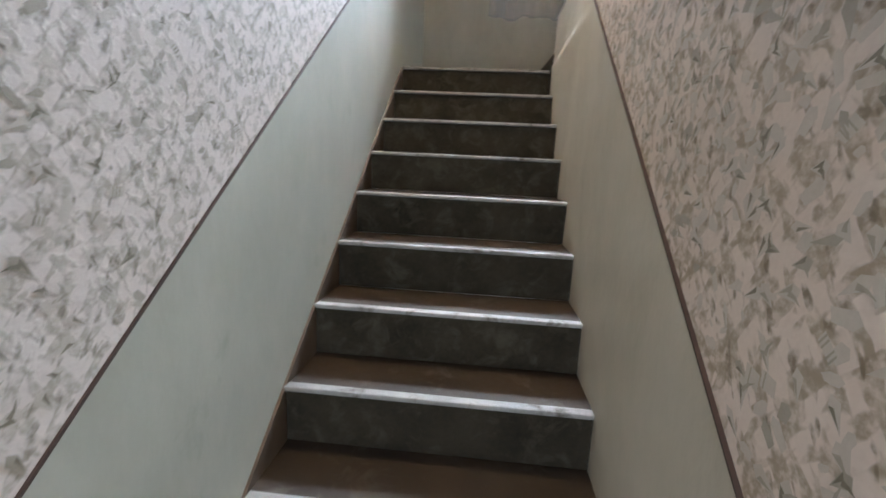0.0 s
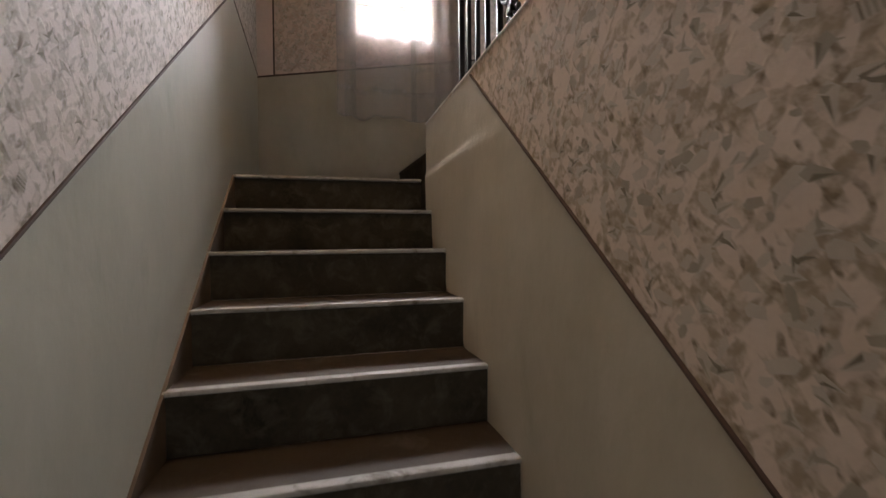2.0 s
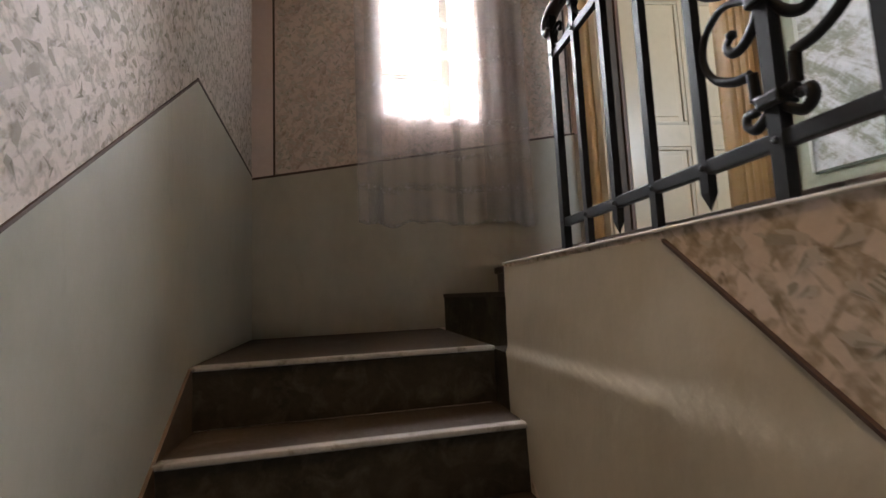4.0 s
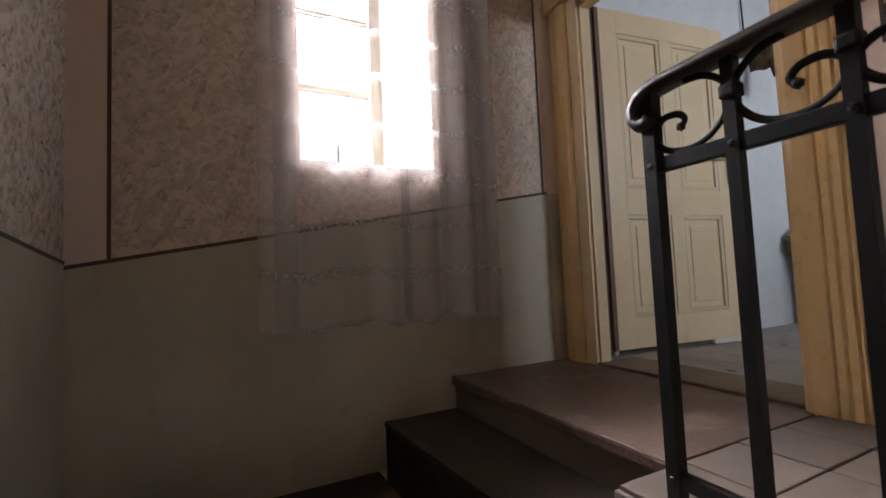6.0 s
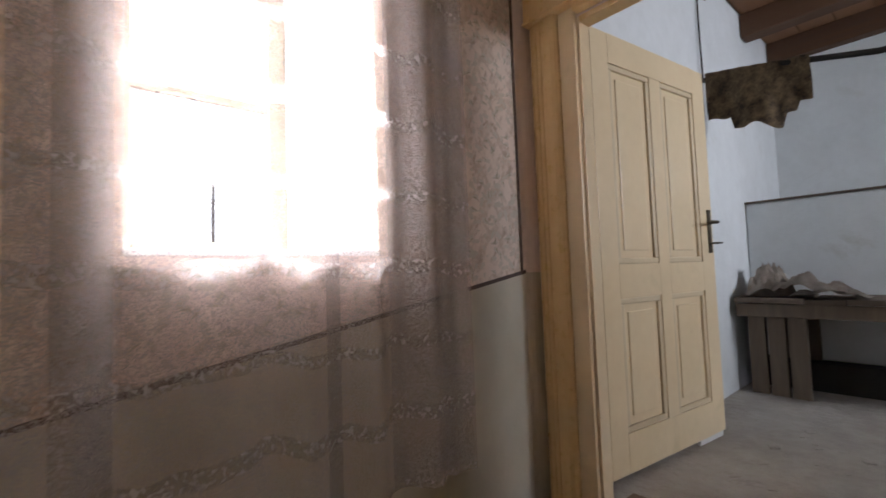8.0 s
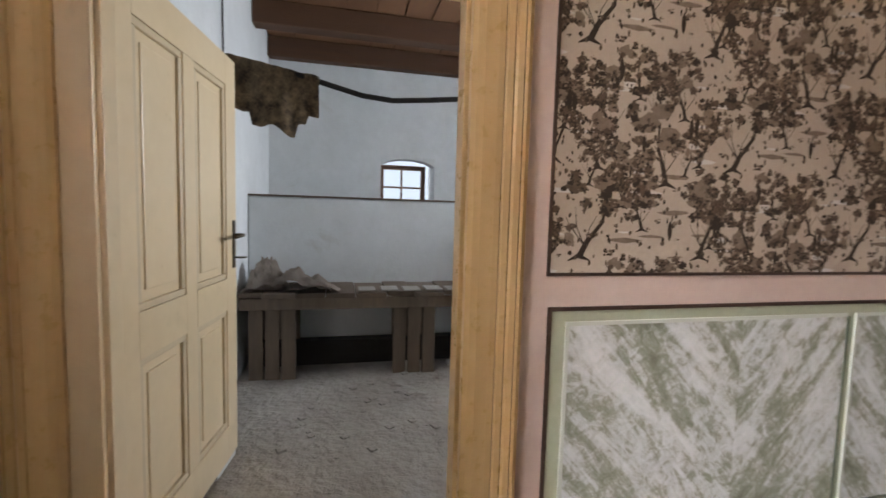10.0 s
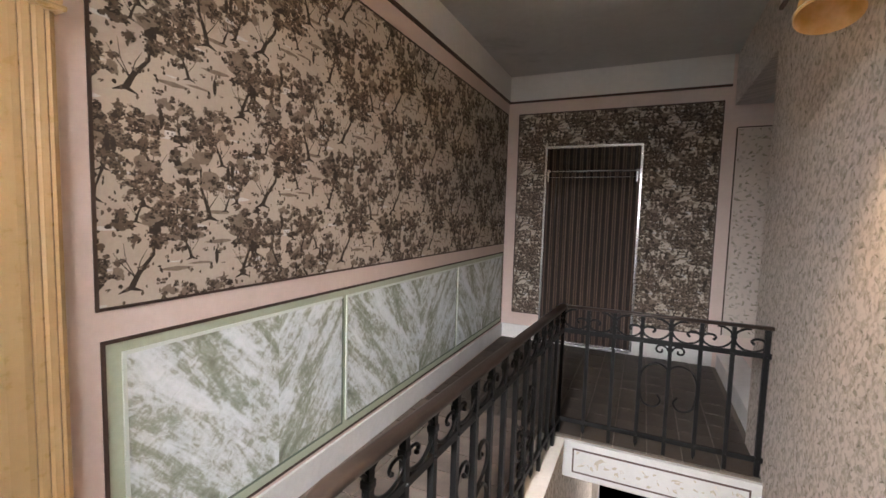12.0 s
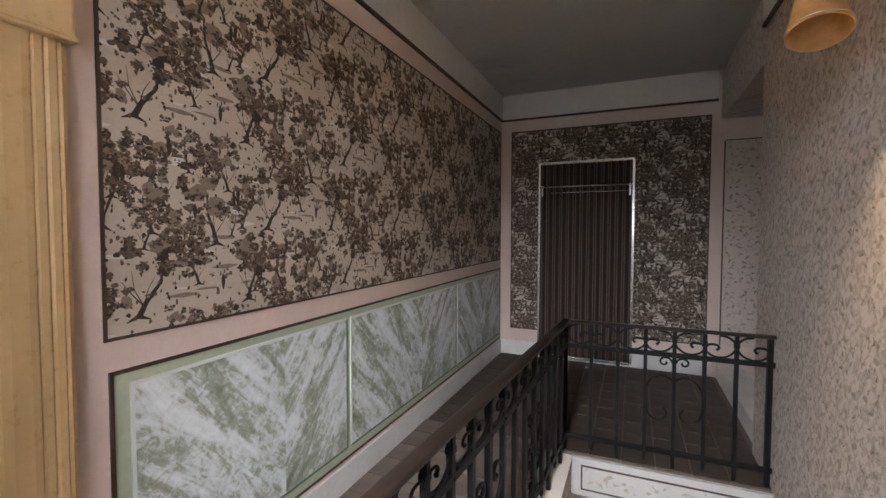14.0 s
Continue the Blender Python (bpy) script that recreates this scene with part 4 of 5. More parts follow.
for i in range(n):
    for j in range(m_):
        bm.faces.new((g[i, j], g[i + 1, j], g[i + 1, j + 1], g[i, j + 1]))
bmesh.ops.solidify(bm, geom=list(bm.faces), thickness=0.012)
solid("sackcloth", bm, M_SACK, "ragged mottled brown sackcloth hanging over the pole", "cloth", smooth=True)
solid("cord", tube([(3.96, 0.94, 4.80), (3.96, 0.945, 5.2), (3.96, 0.945, 5.66)], 0.006, 6), M_DARK, "thin dark cord down the store room wall", "cord")

# ---------------------------------------------------------------- landing window and net curtain
win = thing("window_1", (1.075, 1.75, WZ0), "weathered single-casement window with glazing bars in a deep pale reveal", "window", kind="structure")
FY0, FY1, FW = 1.72, 1.79, 0.075
part("window_frame", boxes((WX0, WX0 + FW, FY0, FY1, WZ0, WZ1), (WX1 - FW, WX1, FY0, FY1, WZ0, WZ1), (WX0 + FW, WX1 - FW, FY0, FY1, WZ1 - FW, WZ1),
                           (WX0 + FW, WX1 - FW, FY0, FY1, WZ0, WZ0 + FW), bevel=0.006), M_WINWOOD, win)
bars_z = (4.28, 4.75)
for zz in bars_z:
    part("glazing_bar", boxes((WX0 + FW, WX1 - FW, 1.74, 1.775, zz - 0.013, zz + 0.013), bevel=0.003), M_WINWOOD, win)
edges_z = [WZ0 + FW, bars_z[0] - 0.013, bars_z[0] + 0.013, bars_z[1] - 0.013, bars_z[1] + 0.013, WZ1 - FW]
for c, d in zip(edges_z[::2], edges_z[1::2]):
    ob = part("pane", boxes((WX0 + FW, WX1 - FW, 1.755, 1.759, c, d)), M_GLASS, win)
    ob.visible_shadow = False
part("stay", tube([(1.10, 1.735, WZ0 + FW), (1.10, 1.73, WZ0 + 0.3)], 0.006, 6), M_IRON, win, "thin iron window stay", smooth=True)
# reveal lining takes the same dimmed white against the lamp's glare
for r in ((WX0, WX0 + 0.004, YW + 0.004, FY0, WZ0, WZ1), (WX1 - 0.004, WX1, YW + 0.004, FY0, WZ0, WZ1), (WX0 + 0.004, WX1 - 0.004, YW + 0.004, FY0, WZ1 - 0.004, WZ1)):
    part("reveal_plaster", boxes(r), M_FASCIA, win, "pale plastered reveal in dimmed white")
part("window_sill", boxes((WX0 + 0.001, WX1 - 0.001, YW - 0.004, FY0, WZ0 - 0.012, WZ0 + 0.005), bevel=0.003), M_WHITE, win)

CY, CX0, CX1, CZ0, CZ1 = 0.955, 0.595, 1.705, 2.935, 5.12
fold_at = lambda x: 0.030 * math.sin(27 * x + 1.3 * math.sin(5 * x)) + 0.010 * math.sin(61 * x)
hem_at = lambda x: 0.012 * math.sin(14 * x) + 0.008 * math.sin(37 * x)


def net(z_lo, z_hi, shift, steps_z, x0=CX0, x1=CX1):
    bm = bmesh.new()
    n = 150
    g = {}
    for i in range(n + 1):
        x = x0 + (x1 - x0) * i / n
        for j in range(steps_z + 1):
            f = j / steps_z
            z = z_lo + (z_hi - z_lo) * f
            amp = 0.55 + 0.45 * (1 - (z - CZ0) / (CZ1 - CZ0))
            g[i, j] = bm.verts.new((x, CY + fold_at(x) * amp + shift, z + hem_at(x) * (1 - (z - CZ0) / (CZ1 - CZ0))))
    for i in range(n):
        for j in range(steps_z):
            bm.faces.new((g[i, j], g[i + 1, j], g[i + 1, j + 1], g[i, j + 1]))
    return bm


curtain = thing("net_curtain", (1.17, CY, CZ0), "sheer white lace net curtain hanging over the landing window", "curtain")
part("net", net(CZ0, CZ1, 0, 20), M_LACE, curtain, smooth=True)
part("net", net(CZ0 + 0.01, CZ1, 0.012, 20, 1.40, CX1), M_LACE, curtain, "doubled net edge", smooth=True)
for xa, xb in ((0.655, 0.75), (1.20, 1.25), (1.60, CX1)):
    part("pleat", net(CZ0 + 0.012, CZ1, 0.02, 20, xa, xb), M_LACE, curtain, smooth=True)
part("hem", net(CZ0, CZ0 + 0.022, -0.003, 1), M_BAND, curtain, smooth=True)
zz = CZ0 + 0.20
k = 0
while zz < CZ1 - 0.1:
    part("lace_band", net(zz, zz + (0.032 if k % 2 else 0.045), -0.003, 1), M_BAND, curtain, "woven lace band", smooth=True)
    zz += 0.215
    k += 1
solid("curtain_rod", tube([(0.45, CY, CZ1 + 0.004), (1.88, CY, CZ1 + 0.004)], 0.011, 10), M_WHITE, "white curtain rod over the landing window", "curtain rod", smooth=True)
for bx in (0.5, 1.83):
    solid("rod_bracket", boxes((bx - 0.01, bx + 0.01, CY - 0.012, YW, CZ1 - 0.012, CZ1 - 0.006), (bx - 0.014, bx + 0.014, YW - 0.012, YW, CZ1 - 0.05, CZ1 + 0.03)), M_WHITE,
          "small white curtain rod bracket", "bracket", group="rod brackets")

# ---------------------------------------------------------------- wrought iron railing
HZ, MZ, LZ, RXX, SKEW = 3.485, 3.328, 2.735, 1.241, 0.056
YX = -2.497                             # line of the cross railing
rail = thing("railing", (RXX, -1.4, ZK), "black wrought iron railing with scrollwork along the stairwell", "railing")


def along(axis, s, off, z):
    """A place on the long railing ('y', s along it) or on the cross railing ('x')."""
    return (RXX + off, s, z) if axis == "y" else (s, YX + off, z)


def iron(axis, name, bm, parent, label="", smooth=False, mat=M_IRON):
    """A part of the railing; the long run leaves the wall's line by a slight angle."""
    if axis == "y":
        for v in bm.verts:
            v.co.x += SKEW * (v.co.y + 0.285)
    return part(name, bm, mat, parent, label, smooth)


def bar(axis, s, z0, z1, half=0.009, point=False):
    bm = bmesh.new()
    c = Vector(along(axis, s, 0, 0))
    box(bm, c.x - half, c.x + half, c.y - half, c.y + half, z0, z1)
    if point:
        tip = bm.verts.new((c.x, c.y, z0 - 0.035))
        base = [v for v in bm.verts if abs(v.co.z - z0) < 1e-6 and v is not tip]
        base.sort(key=lambda v: math.atan2(v.co.y - c.y, v.co.x - c.x))
        low_face = [f for f in bm.faces if all(abs(v.co.z - z0) < 1e-6 for v in f.verts)]
        bmesh.ops.delete(bm, geom=low_face, context="FACES_ONLY")
        for a in range(4):
            bm.faces.new((base[a], base[(a + 1) % 4], tip))
        bmesh.ops.recalc_face_normals(bm, faces=bm.faces)
    return bm


def smooth_line(keys, q=5):
    """Points on a smooth line through the keys."""
    fine = []
    for k in range(len(keys) - 1):
        p = [keys[min(max(k + m, 0), len(keys) - 1)] for m in (-1, 0, 1, 2)]
        for w in range(q):
            f = w / q
            fine.append(tuple(0.5 * (2 * p[1][c] + (p[2][c] - p[0][c]) * f + (2 * p[0][c] - 5 * p[1][c] + 4 * p[2][c] - p[3][c]) * f * f
                                     + (3 * p[1][c] - p[0][c] - 3 * p[2][c] + p[3][c]) * f ** 3) for c in (0, 1)))
    fine.append(keys[-1])
    return fine


def knob(c, r):
    bm = bmesh.new()
    bmesh.ops.create_icosphere(bm, subdivisions=1, radius=r, matrix=Matrix.Translation(Vector(c)))
    return bm


def merge(bm, other):
    """Adds the other mesh to the first one."""
    lift = {v: bm.verts.new(v.co) for v in other.verts}
    for f in other.faces:
        bm.faces.new([lift[v] for v in f.verts])
    other.free()
    return bm


def c_scroll(axis, s_open, s_back, z0, z1):
    """A strap: from under the handrail to the back bar's collar, down on the mid rail, round and into a curl with a knob."""
    w, h = s_open - s_back, z1 - z0
    keys = [(0.52, 0.99), (0.30, 0.95), (0.10, 0.78), (0.02, 0.56), (0.08, 0.30), (0.27, 0.08), (0.52, 0.0), (0.78, 0.06), (0.95, 0.24), (0.96, 0.44), (0.82, 0.56), (0.63, 0.55), (0.54, 0.44), (0.60, 0.35)]
    pts = [along(axis, s_back + w * a, 0, z0 + h * b) for a, b in smooth_line(keys)]
    return merge(tube(pts, 0.0052, 6, 1.35), knob(pts[-1], 0.0095))


def lyre(axis, s, z_lo, w):
    """Straps on both sides of a post: a curled heart over a stepped foot, closed on the post, and two small curls on the rail."""
    out = []
    k = w / 0.157
    keys = [(0.0, 0.055), (0.018, 0.062), (0.036, 0.068)], [(0.036, 0.068), (0.036, 0.092), (0.038, 0.118)], \
        [(0.038, 0.118), (0.075, 0.123), (0.118, 0.150), (0.138, 0.195), (0.128, 0.240), (0.088, 0.268), (0.045, 0.258), (0.012, 0.228), (0.030, 0.190), (0.062, 0.172), (0.082, 0.190), (0.070, 0.208)]
    top = [(0.012, 0.228), (0.035, 0.275), (0.080, 0.292), (0.125, 0.325), (0.140, 0.375), (0.120, 0.425), (0.078, 0.440), (0.050, 0.415), (0.062, 0.385), (0.080, 0.392)]
    foot = [(0.0, 0.050), (0.020, 0.034), (0.042, 0.022), (0.058, 0.034), (0.054, 0.052), (0.040, 0.050)]
    for d in (-1, 1):
        for rows, r, ball in ((keys[0], 0.0075, 0), (keys[1], 0.0075, 0), (keys[2], 0.0070, 0.011), (top, 0.0070, 0.011), (foot, 0.0075, 0.010)):
            pts = [along(axis, s + d * k * a, 0, z_lo + b) for a, b in smooth_line(rows)]
            bm = tube(pts, r, 6, 1.4)
            out.append(merge(bm, knob(pts[-1], ball)) if ball else bm)
    return out


def collar(axis, s, z, r=0.017):
    x, y, _ = along(axis, s, 0, 0)
    bm = boxes((x - r, x + r, y - r, y + r, z - 0.012, z + 0.012), bevel=0.005)
    return bm


def run(axis, every, lyres):
    """Rails, posts and balusters: every second one is long, the others end in a point under the lower rail."""
    lo, hi = min(every), max(every)
    for z, hh, dd, nm in ((MZ, 0.0145, 0.009, "mid_rail"), (LZ, 0.0145, 0.010, "lower_rail")):
        (x0, y0, _), (x1, y1, _) = along(axis, lo - (0.03 if axis == "x" else 0), 0, 0), along(axis, hi, 0, 0)
        bm = bmesh.new()
        if axis == "y":
            box(bm, x0 - dd, x0 + dd, y0, y1, z - hh, z + hh, bevel=0.003)
        else:
            box(bm, x0, x1, y0 - dd, y0 + dd, z - hh, z + hh, bevel=0.003)
        iron(axis, nm, bm, rail)
    for k, s_ in enumerate(every):
        if k == 0 or k % 2:
            thick = 0.0135 if k == 0 else 0.0118 if s_ in lyres else 0.0105
            p = iron(axis, "post", bar(axis, s_, (ZK if axis == "y" else ZU - 0.03) + 0.002, HZ - 0.01, thick), rail)
        else:
            p = iron(axis, "baluster", bar(axis, s_, LZ - 0.05, HZ - 0.012, 0.0105, point=True), rail)
        if k:
            iron(axis, "collar", collar(axis, s_, (MZ + HZ) / 2 + 0.01, 0.0145), p)
        for z in (MZ, LZ):
            x, y, _ = along(axis, s_, -0.011 if axis == "y" else 0, 0)
            if axis == "x":
                y += 0.011
            iron(axis, "rivet", knob((x, y, z), 0.0075), p)
    for k in range(len(every) - 1):
        u, v = every[k], every[k + 1]
        back, front = (v, u) if k % 2 == 0 else (u, v)
        iron(axis, "scroll", c_scroll(axis, front, back, MZ + 0.016, HZ - 0.014), rail, smooth=True)
    for s_ in lyres:
        for bm in lyre(axis, s_, LZ + 0.012, 0.157):
            iron(axis, "scroll", bm, rail, smooth=True)
        for z in (0.055, 0.232):
            iron(axis, "boss", collar(axis, s_, LZ + 0.012 + z, 0.022), rail)


SP = 0.158
ys = [-0.285 - SP * k for k in range(15)]
run("y", ys, [ys[5], ys[9]])
XC = RXX + SKEW * (YX + 0.285)
xs = [0.024 + (XC - 0.024) * k / 7 for k in range(7)]
run("x", xs + [XC], [])
for d in (-1, 1):
    part("scroll", tube([along("x", xs[3] + d * (0.05 - 0.04 * (1 - k / 16) * math.cos(k * 0.5)), 0, MZ - 0.045 + 0.035 * (1 - k / 16) * math.sin(k * 0.5)) for k in range(15)], 0.006, 6), M_IRON, rail, smooth=True)
    arch = [(0.0, -0.16), (0.05, -0.13), (0.115, -0.15), (0.148, -0.21), (0.150, -0.30), (0.130, -0.38), (0.070, -0.40), (0.035, -0.36), (0.055, -0.32)]
    part("scroll", tube([along("x", xs[3] + d * a, 0, MZ + b) for a, b in smooth_line(arch)], 0.006, 6), M_IRON, rail, smooth=True)
# handrail with a rolled end, and the cross handrail
hp = [(RXX, YX - 0.015, HZ), (RXX, -1.9, HZ + 0.002), (RXX, -1.4, HZ), (RXX, -0.9, HZ - 0.001), (RXX, -0.33, HZ), (RXX, -0.295, HZ - 0.003), (RXX, -0.268, HZ - 0.014), (RXX, -0.253, HZ - 0.034),
      (RXX, -0.254, HZ - 0.056), (RXX, -0.266, HZ - 0.070), (RXX, -0.283, HZ - 0.072), (RXX, -0.292, HZ - 0.062)]
iron("y", "handrail", strap(hp, (1, 0, 0), 0.026, 0.013), rail, "broad worn dark brown handrail with rolled end", smooth=True, mat=M_HANDRAIL)
part("handrail", strap([(XC, YX, HZ), (0.6, YX, HZ), (-0.0, YX, HZ)], (0, 1, 0), 0.018, 0.010), M_HANDRAIL, rail, smooth=True)

# ---------------------------------------------------------------- curtained niche on the end wall
niche = thing("doorway_curtain", (1.216, YE, ZU), "dark brown striped cloth in a thin chrome frame", "curtain")
NX0, NX1, NZ0, NZ1 = 0.734, 1.698, 2.675, 4.822
for r in ((NX0 - 0.012, NX0 + 0.012, NZ0, NZ1), (NX1 - 0.012, NX1 + 0.012, NZ0, NZ1), (NX0 + 0.012, NX1 - 0.012, NZ1 - 0.016, NZ1 + 0.008), (NX0 + 0.012, NX1 - 0.012, NZ0 - 0.012, NZ0 + 0.012)):
    part("frame_bar", boxes((r[0], r[1], YE + 0.018, YE + 0.048, r[2], r[3]), bevel=0.003), M_CHROME, niche)
bm = bmesh.new()
n = 96
g = [[bm.verts.new((NX0 + 0.012 + (NX1 - NX0 - 0.024) * i / n, YE + 0.034 + 0.008 * math.sin(i * 1.55) + 0.004 * math.sin(i * 0.37), z)) for i in range(n + 1)] for z in (NZ0 + 0.015, 3.6, NZ1 - 0.02)]
for a, b in zip(g, g[1:]):
    for i in range(n):
        bm.faces.new((a[i], a[i + 1], b[i + 1], b[i]))
part("cloth", bm, M_STRIPE, niche, "dark brown striped cloth", smooth=True)
rod = part("rod", tube([(NX0 + 0.01, YE + 0.06, 4.553), (NX1 - 0.01, YE + 0.06, 4.553)], 0.012, 10), M_CHROME, niche, "chrome rod", smooth=True)
part("rod_lower", tube([(NX0 + 0.01, YE + 0.05, 4.49), (NX1 - 0.01, YE + 0.05, 4.49)], 0.006, 8), M_CHROME, niche, smooth=True)
for x in (NX0 + 0.035, NX1 - 0.035):
    part("bracket", boxes((x - 0.01, x + 0.01, YE + 0.045, YE + 0.07, 4.44, 4.57), bevel=0.003), M_CHROME, niche)
solid("plinth", boxes((-0.25, -0.035, YE + 0.02, -2.93, ZU - 0.03, ZU + 0.12), bevel=0.006), M_WHITE, "low white painted plinth at the side passage", "plinth", kind="structure")

# ---------------------------------------------------------------- wall lamp
lamp = thing("wall_lamp", (0.0, -1.25, 4.86), "two-arm wall lamp with tilted amber parchment shades, one lit", "wall lamp")
part("wall_plate", boxes((0.0, 0.018, -1.31, -1.19, 4.90, 5.02), bevel=0.006), M_BRASS, lamp)


def shade_at(top, lean, light):
    x, y, z = top
    axis_dir = Vector(lean).normalized()
    part("arm", tube([(0.015, -1.25, 4.95), (0.07, (y - 1.25) / 2, 5.0), (0.15, y, z + 0.07), (x, y, z)], 0.008, 8), M_BRASS, lamp, smooth=True)
    bm = bmesh.new()
    rings = []
    side = axis_dir.orthogonal().normalized()
    other = axis_dir.cross(side)
    for r, d in ((0.050, -0.02), (0.084, 0.16), (0.086, 0.168), (0.082, 0.168), (0.048, -0.018)):
        rings.append([bm.verts.new(Vector(top) + axis_dir * d + r * (math.cos(2 * math.pi * k / 32) * side + math.sin(2 * math.pi * k / 32) * other)) for k in range(32)])
    for a, b in zip(rings, rings[1:]):
        for k in range(32):
            bm.faces.new((a[k], a[(k + 1) % 32], b[(k + 1) % 32], b[k]))
    bmesh.ops.recalc_face_normals(bm, faces=bm.faces)
    sh = part("shade", bm, M_SHADE, lamp, "amber parchment shade, " + ("lit" if light else "unlit"), smooth=True)
    part("trim_ring", tube([Vector(top) + axis_dir * 0.155 + 0.0845 * (math.cos(2 * math.pi * k / 32) * side + math.sin(2 * math.pi * k / 32) * other) for k in range(33)], 0.003, 6), M_GROOVE, sh, smooth=True)
    if light:
        bulb = new("bulb_light", bpy.data.lights.new("bulb_light", "POINT"))
        bulb.data.energy, bulb.data.color, bulb.data.shadow_soft_size = light, (1.0, 0.66, 0.36), 0.03
        bulb.location = Vector(top) + axis_dir * 0.015


shade_at((0.20, -1.385, 4.845), (0.05, 0.34, -1), 0)
shade_at((0.19, -1.14, 4.91), (0, 0, -1), BULB)


# ---------------------------------------------------------------- printed wallpaper
def blob(cx, cy, rx, ry, turn, rng, n=8, rough=0.3):
    out = []
    for k in range(n):
        a = 2 * math.pi * k / n
        r = 1 + rough * (rng.random() * 2 - 1)
        u, v = rx * r * math.cos(a), ry * r * math.sin(a)
        out.append((cx + u * math.cos(turn) - v * math.sin(turn), cy + u * math.sin(turn) + v * math.cos(turn)))
    return out


def limb(pts, w0, w1):
    """A tapering stroke along points."""
    left, right = [], []
    for i, (x, y) in enumerate(pts):
        x0, y0 = pts[max(i - 1, 0)]
        x1, y1 = pts[min(i + 1, len(pts) - 1)]
        d = math.hypot(x1 - x0, y1 - y0) or 1
        w = (w0 + (w1 - w0) * i / (len(pts) - 1)) / 2
        left.append((x - (y1 - y0) / d * w, y + (x1 - x0) / d * w))
        right.append((x + (y1 - y0) / d * w, y - (x1 - x0) / d * w))
    return left + right[::-1]


def toile_motif(w, h):
    """One repeat of the landscape: trees with branching trunks, bushes, cypresses, houses. Rows of (outline, tone, layer)."""
    rng = random.Random(11)
    out = []

    def tree(x, y, s, lean):
        top = (x + lean * s * 0.5, y + s * 0.62)
        trunk = [(x, y), (x + lean * s * 0.15, y + s * 0.16), (x + lean * s * 0.45, y + s * 0.36), top]
        out.append((limb(trunk, s * 0.07, s * 0.02), 0, 2))
        for d, q in ((-0.16, 0.40), (0.18, 0.42), (-0.06, 0.5)):
            out.append((limb([(x + lean * s * 0.1, y + s * 0.12), (x + d * s * 0.6, y + s * 0.30), (x + d * s, y + s * q)], s * 0.014, s * 0.005), 0, 2))
        for d in (-0.12, 0.13):
            out.append((limb([(x, y + s * 0.02), (x + d * s, y - s * 0.03)], s * 0.05, s * 0.01), 0, 2))
        for c in range(4):
            out.append((blob(top[0] + s * rng.uniform(-0.33, 0.33), top[1] + s * rng.uniform(-0.18, 0.34), s * rng.uniform(0.08, 0.15), s * rng.uniform(0.06, 0.11), 0, rng, 12, 0.3), 2, 2.1))
        for c in range(24):
            a, r = rng.uniform(0, 6.28), rng.random() ** 0.5
            kx, ky = top[0] + s * 0.42 * r * math.cos(a), top[1] + s * 0.08 + s * 0.36 * r * math.sin(a)
            kr = s * rng.uniform(0.040, 0.070)
            out.append((blob(kx, ky, kr, kr * 0.8, rng.uniform(-0.5, 0.5), rng, 13, 0.45), rng.choice((0, 1, 1)), 2.4))
            for q in range(9):
                b, r2 = rng.uniform(0, 6.28), rng.random() ** 0.5
                bx, by = kx + kr * 1.35 * r2 * math.cos(b), ky + kr * 1.05 * r2 * math.sin(b)
                w_ = s * rng.uniform(0.010, 0.026)
                tone = rng.choice((0, 0, 1)) if by < ky else rng.choice((0, 1, 1, 2))
                out.append((blob(bx, by, w_, w_ * rng.uniform(0.5, 0.9), rng.uniform(-0.7, 0.7), rng, 6, 0.5), tone, 3 + 0.8 * (q > 5)))

    def bush(x, y, s):
        for _ in range(int(rng.uniform(8, 15))):
            q = s * rng.uniform(0.12, 0.28)
            out.append((blob(x + rng.uniform(-0.6, 0.6) * s, y + rng.uniform(-0.25, 0.5) * s, q, q * 0.75, 0, rng, 7, 0.35), rng.choice((0, 1, 1, 2)), 3))

    def cypress(x, y, s):
        out.append((blob(x, y + s * 0.5, s * 0.13, s * 0.5, 0, rng, 9, 0.15), 0, 4))

    def house(x, y, s):
        out.append(([(x, y), (x + s, y), (x + s, y + s * 0.45), (x, y + s * 0.45)], 3, 2))
        out.append(([(x - s * 0.1, y + s * 0.45), (x + s * 1.1, y + s * 0.45), (x + s * 0.9, y + s * 0.75), (x + s * 0.1, y + s * 0.75)], 1, 2))
        for k in (0.2, 0.6):
            out.append(([(x + s * k, y + s * 0.1), (x + s * (k + 0.14), y + s * 0.1), (x + s * (k + 0.14), y + s * 0.3), (x + s * k, y + s * 0.3)], 0, 3))

    for x, y, s, l in ((0.09, 0.045, 0.30, 0.55), (0.515, 0.045, 0.27, 0.30), (0.18, 0.40, 0.21, -0.35), (0.375, 0.27, 0.29, -0.25), (0.02, 0.42, 0.19, 0.3), (0.30, 0.13, 0.18, -0.3), (0.14, 0.31, 0.19, -0.3), (0.49, 0.33, 0.20, 0.3),
                       (0.44, 0.30, 0.14, 0.3), (0.27, 0.52, 0.15, -0.2), (0.22, 0.20, 0.20, 0.3), (0.43, 0.47, 0.20, -0.3), (0.11, 0.26, 0.15, 0.3), (0.32, 0.46, 0.17, 0.25)):
        tree(x, y, s, l)
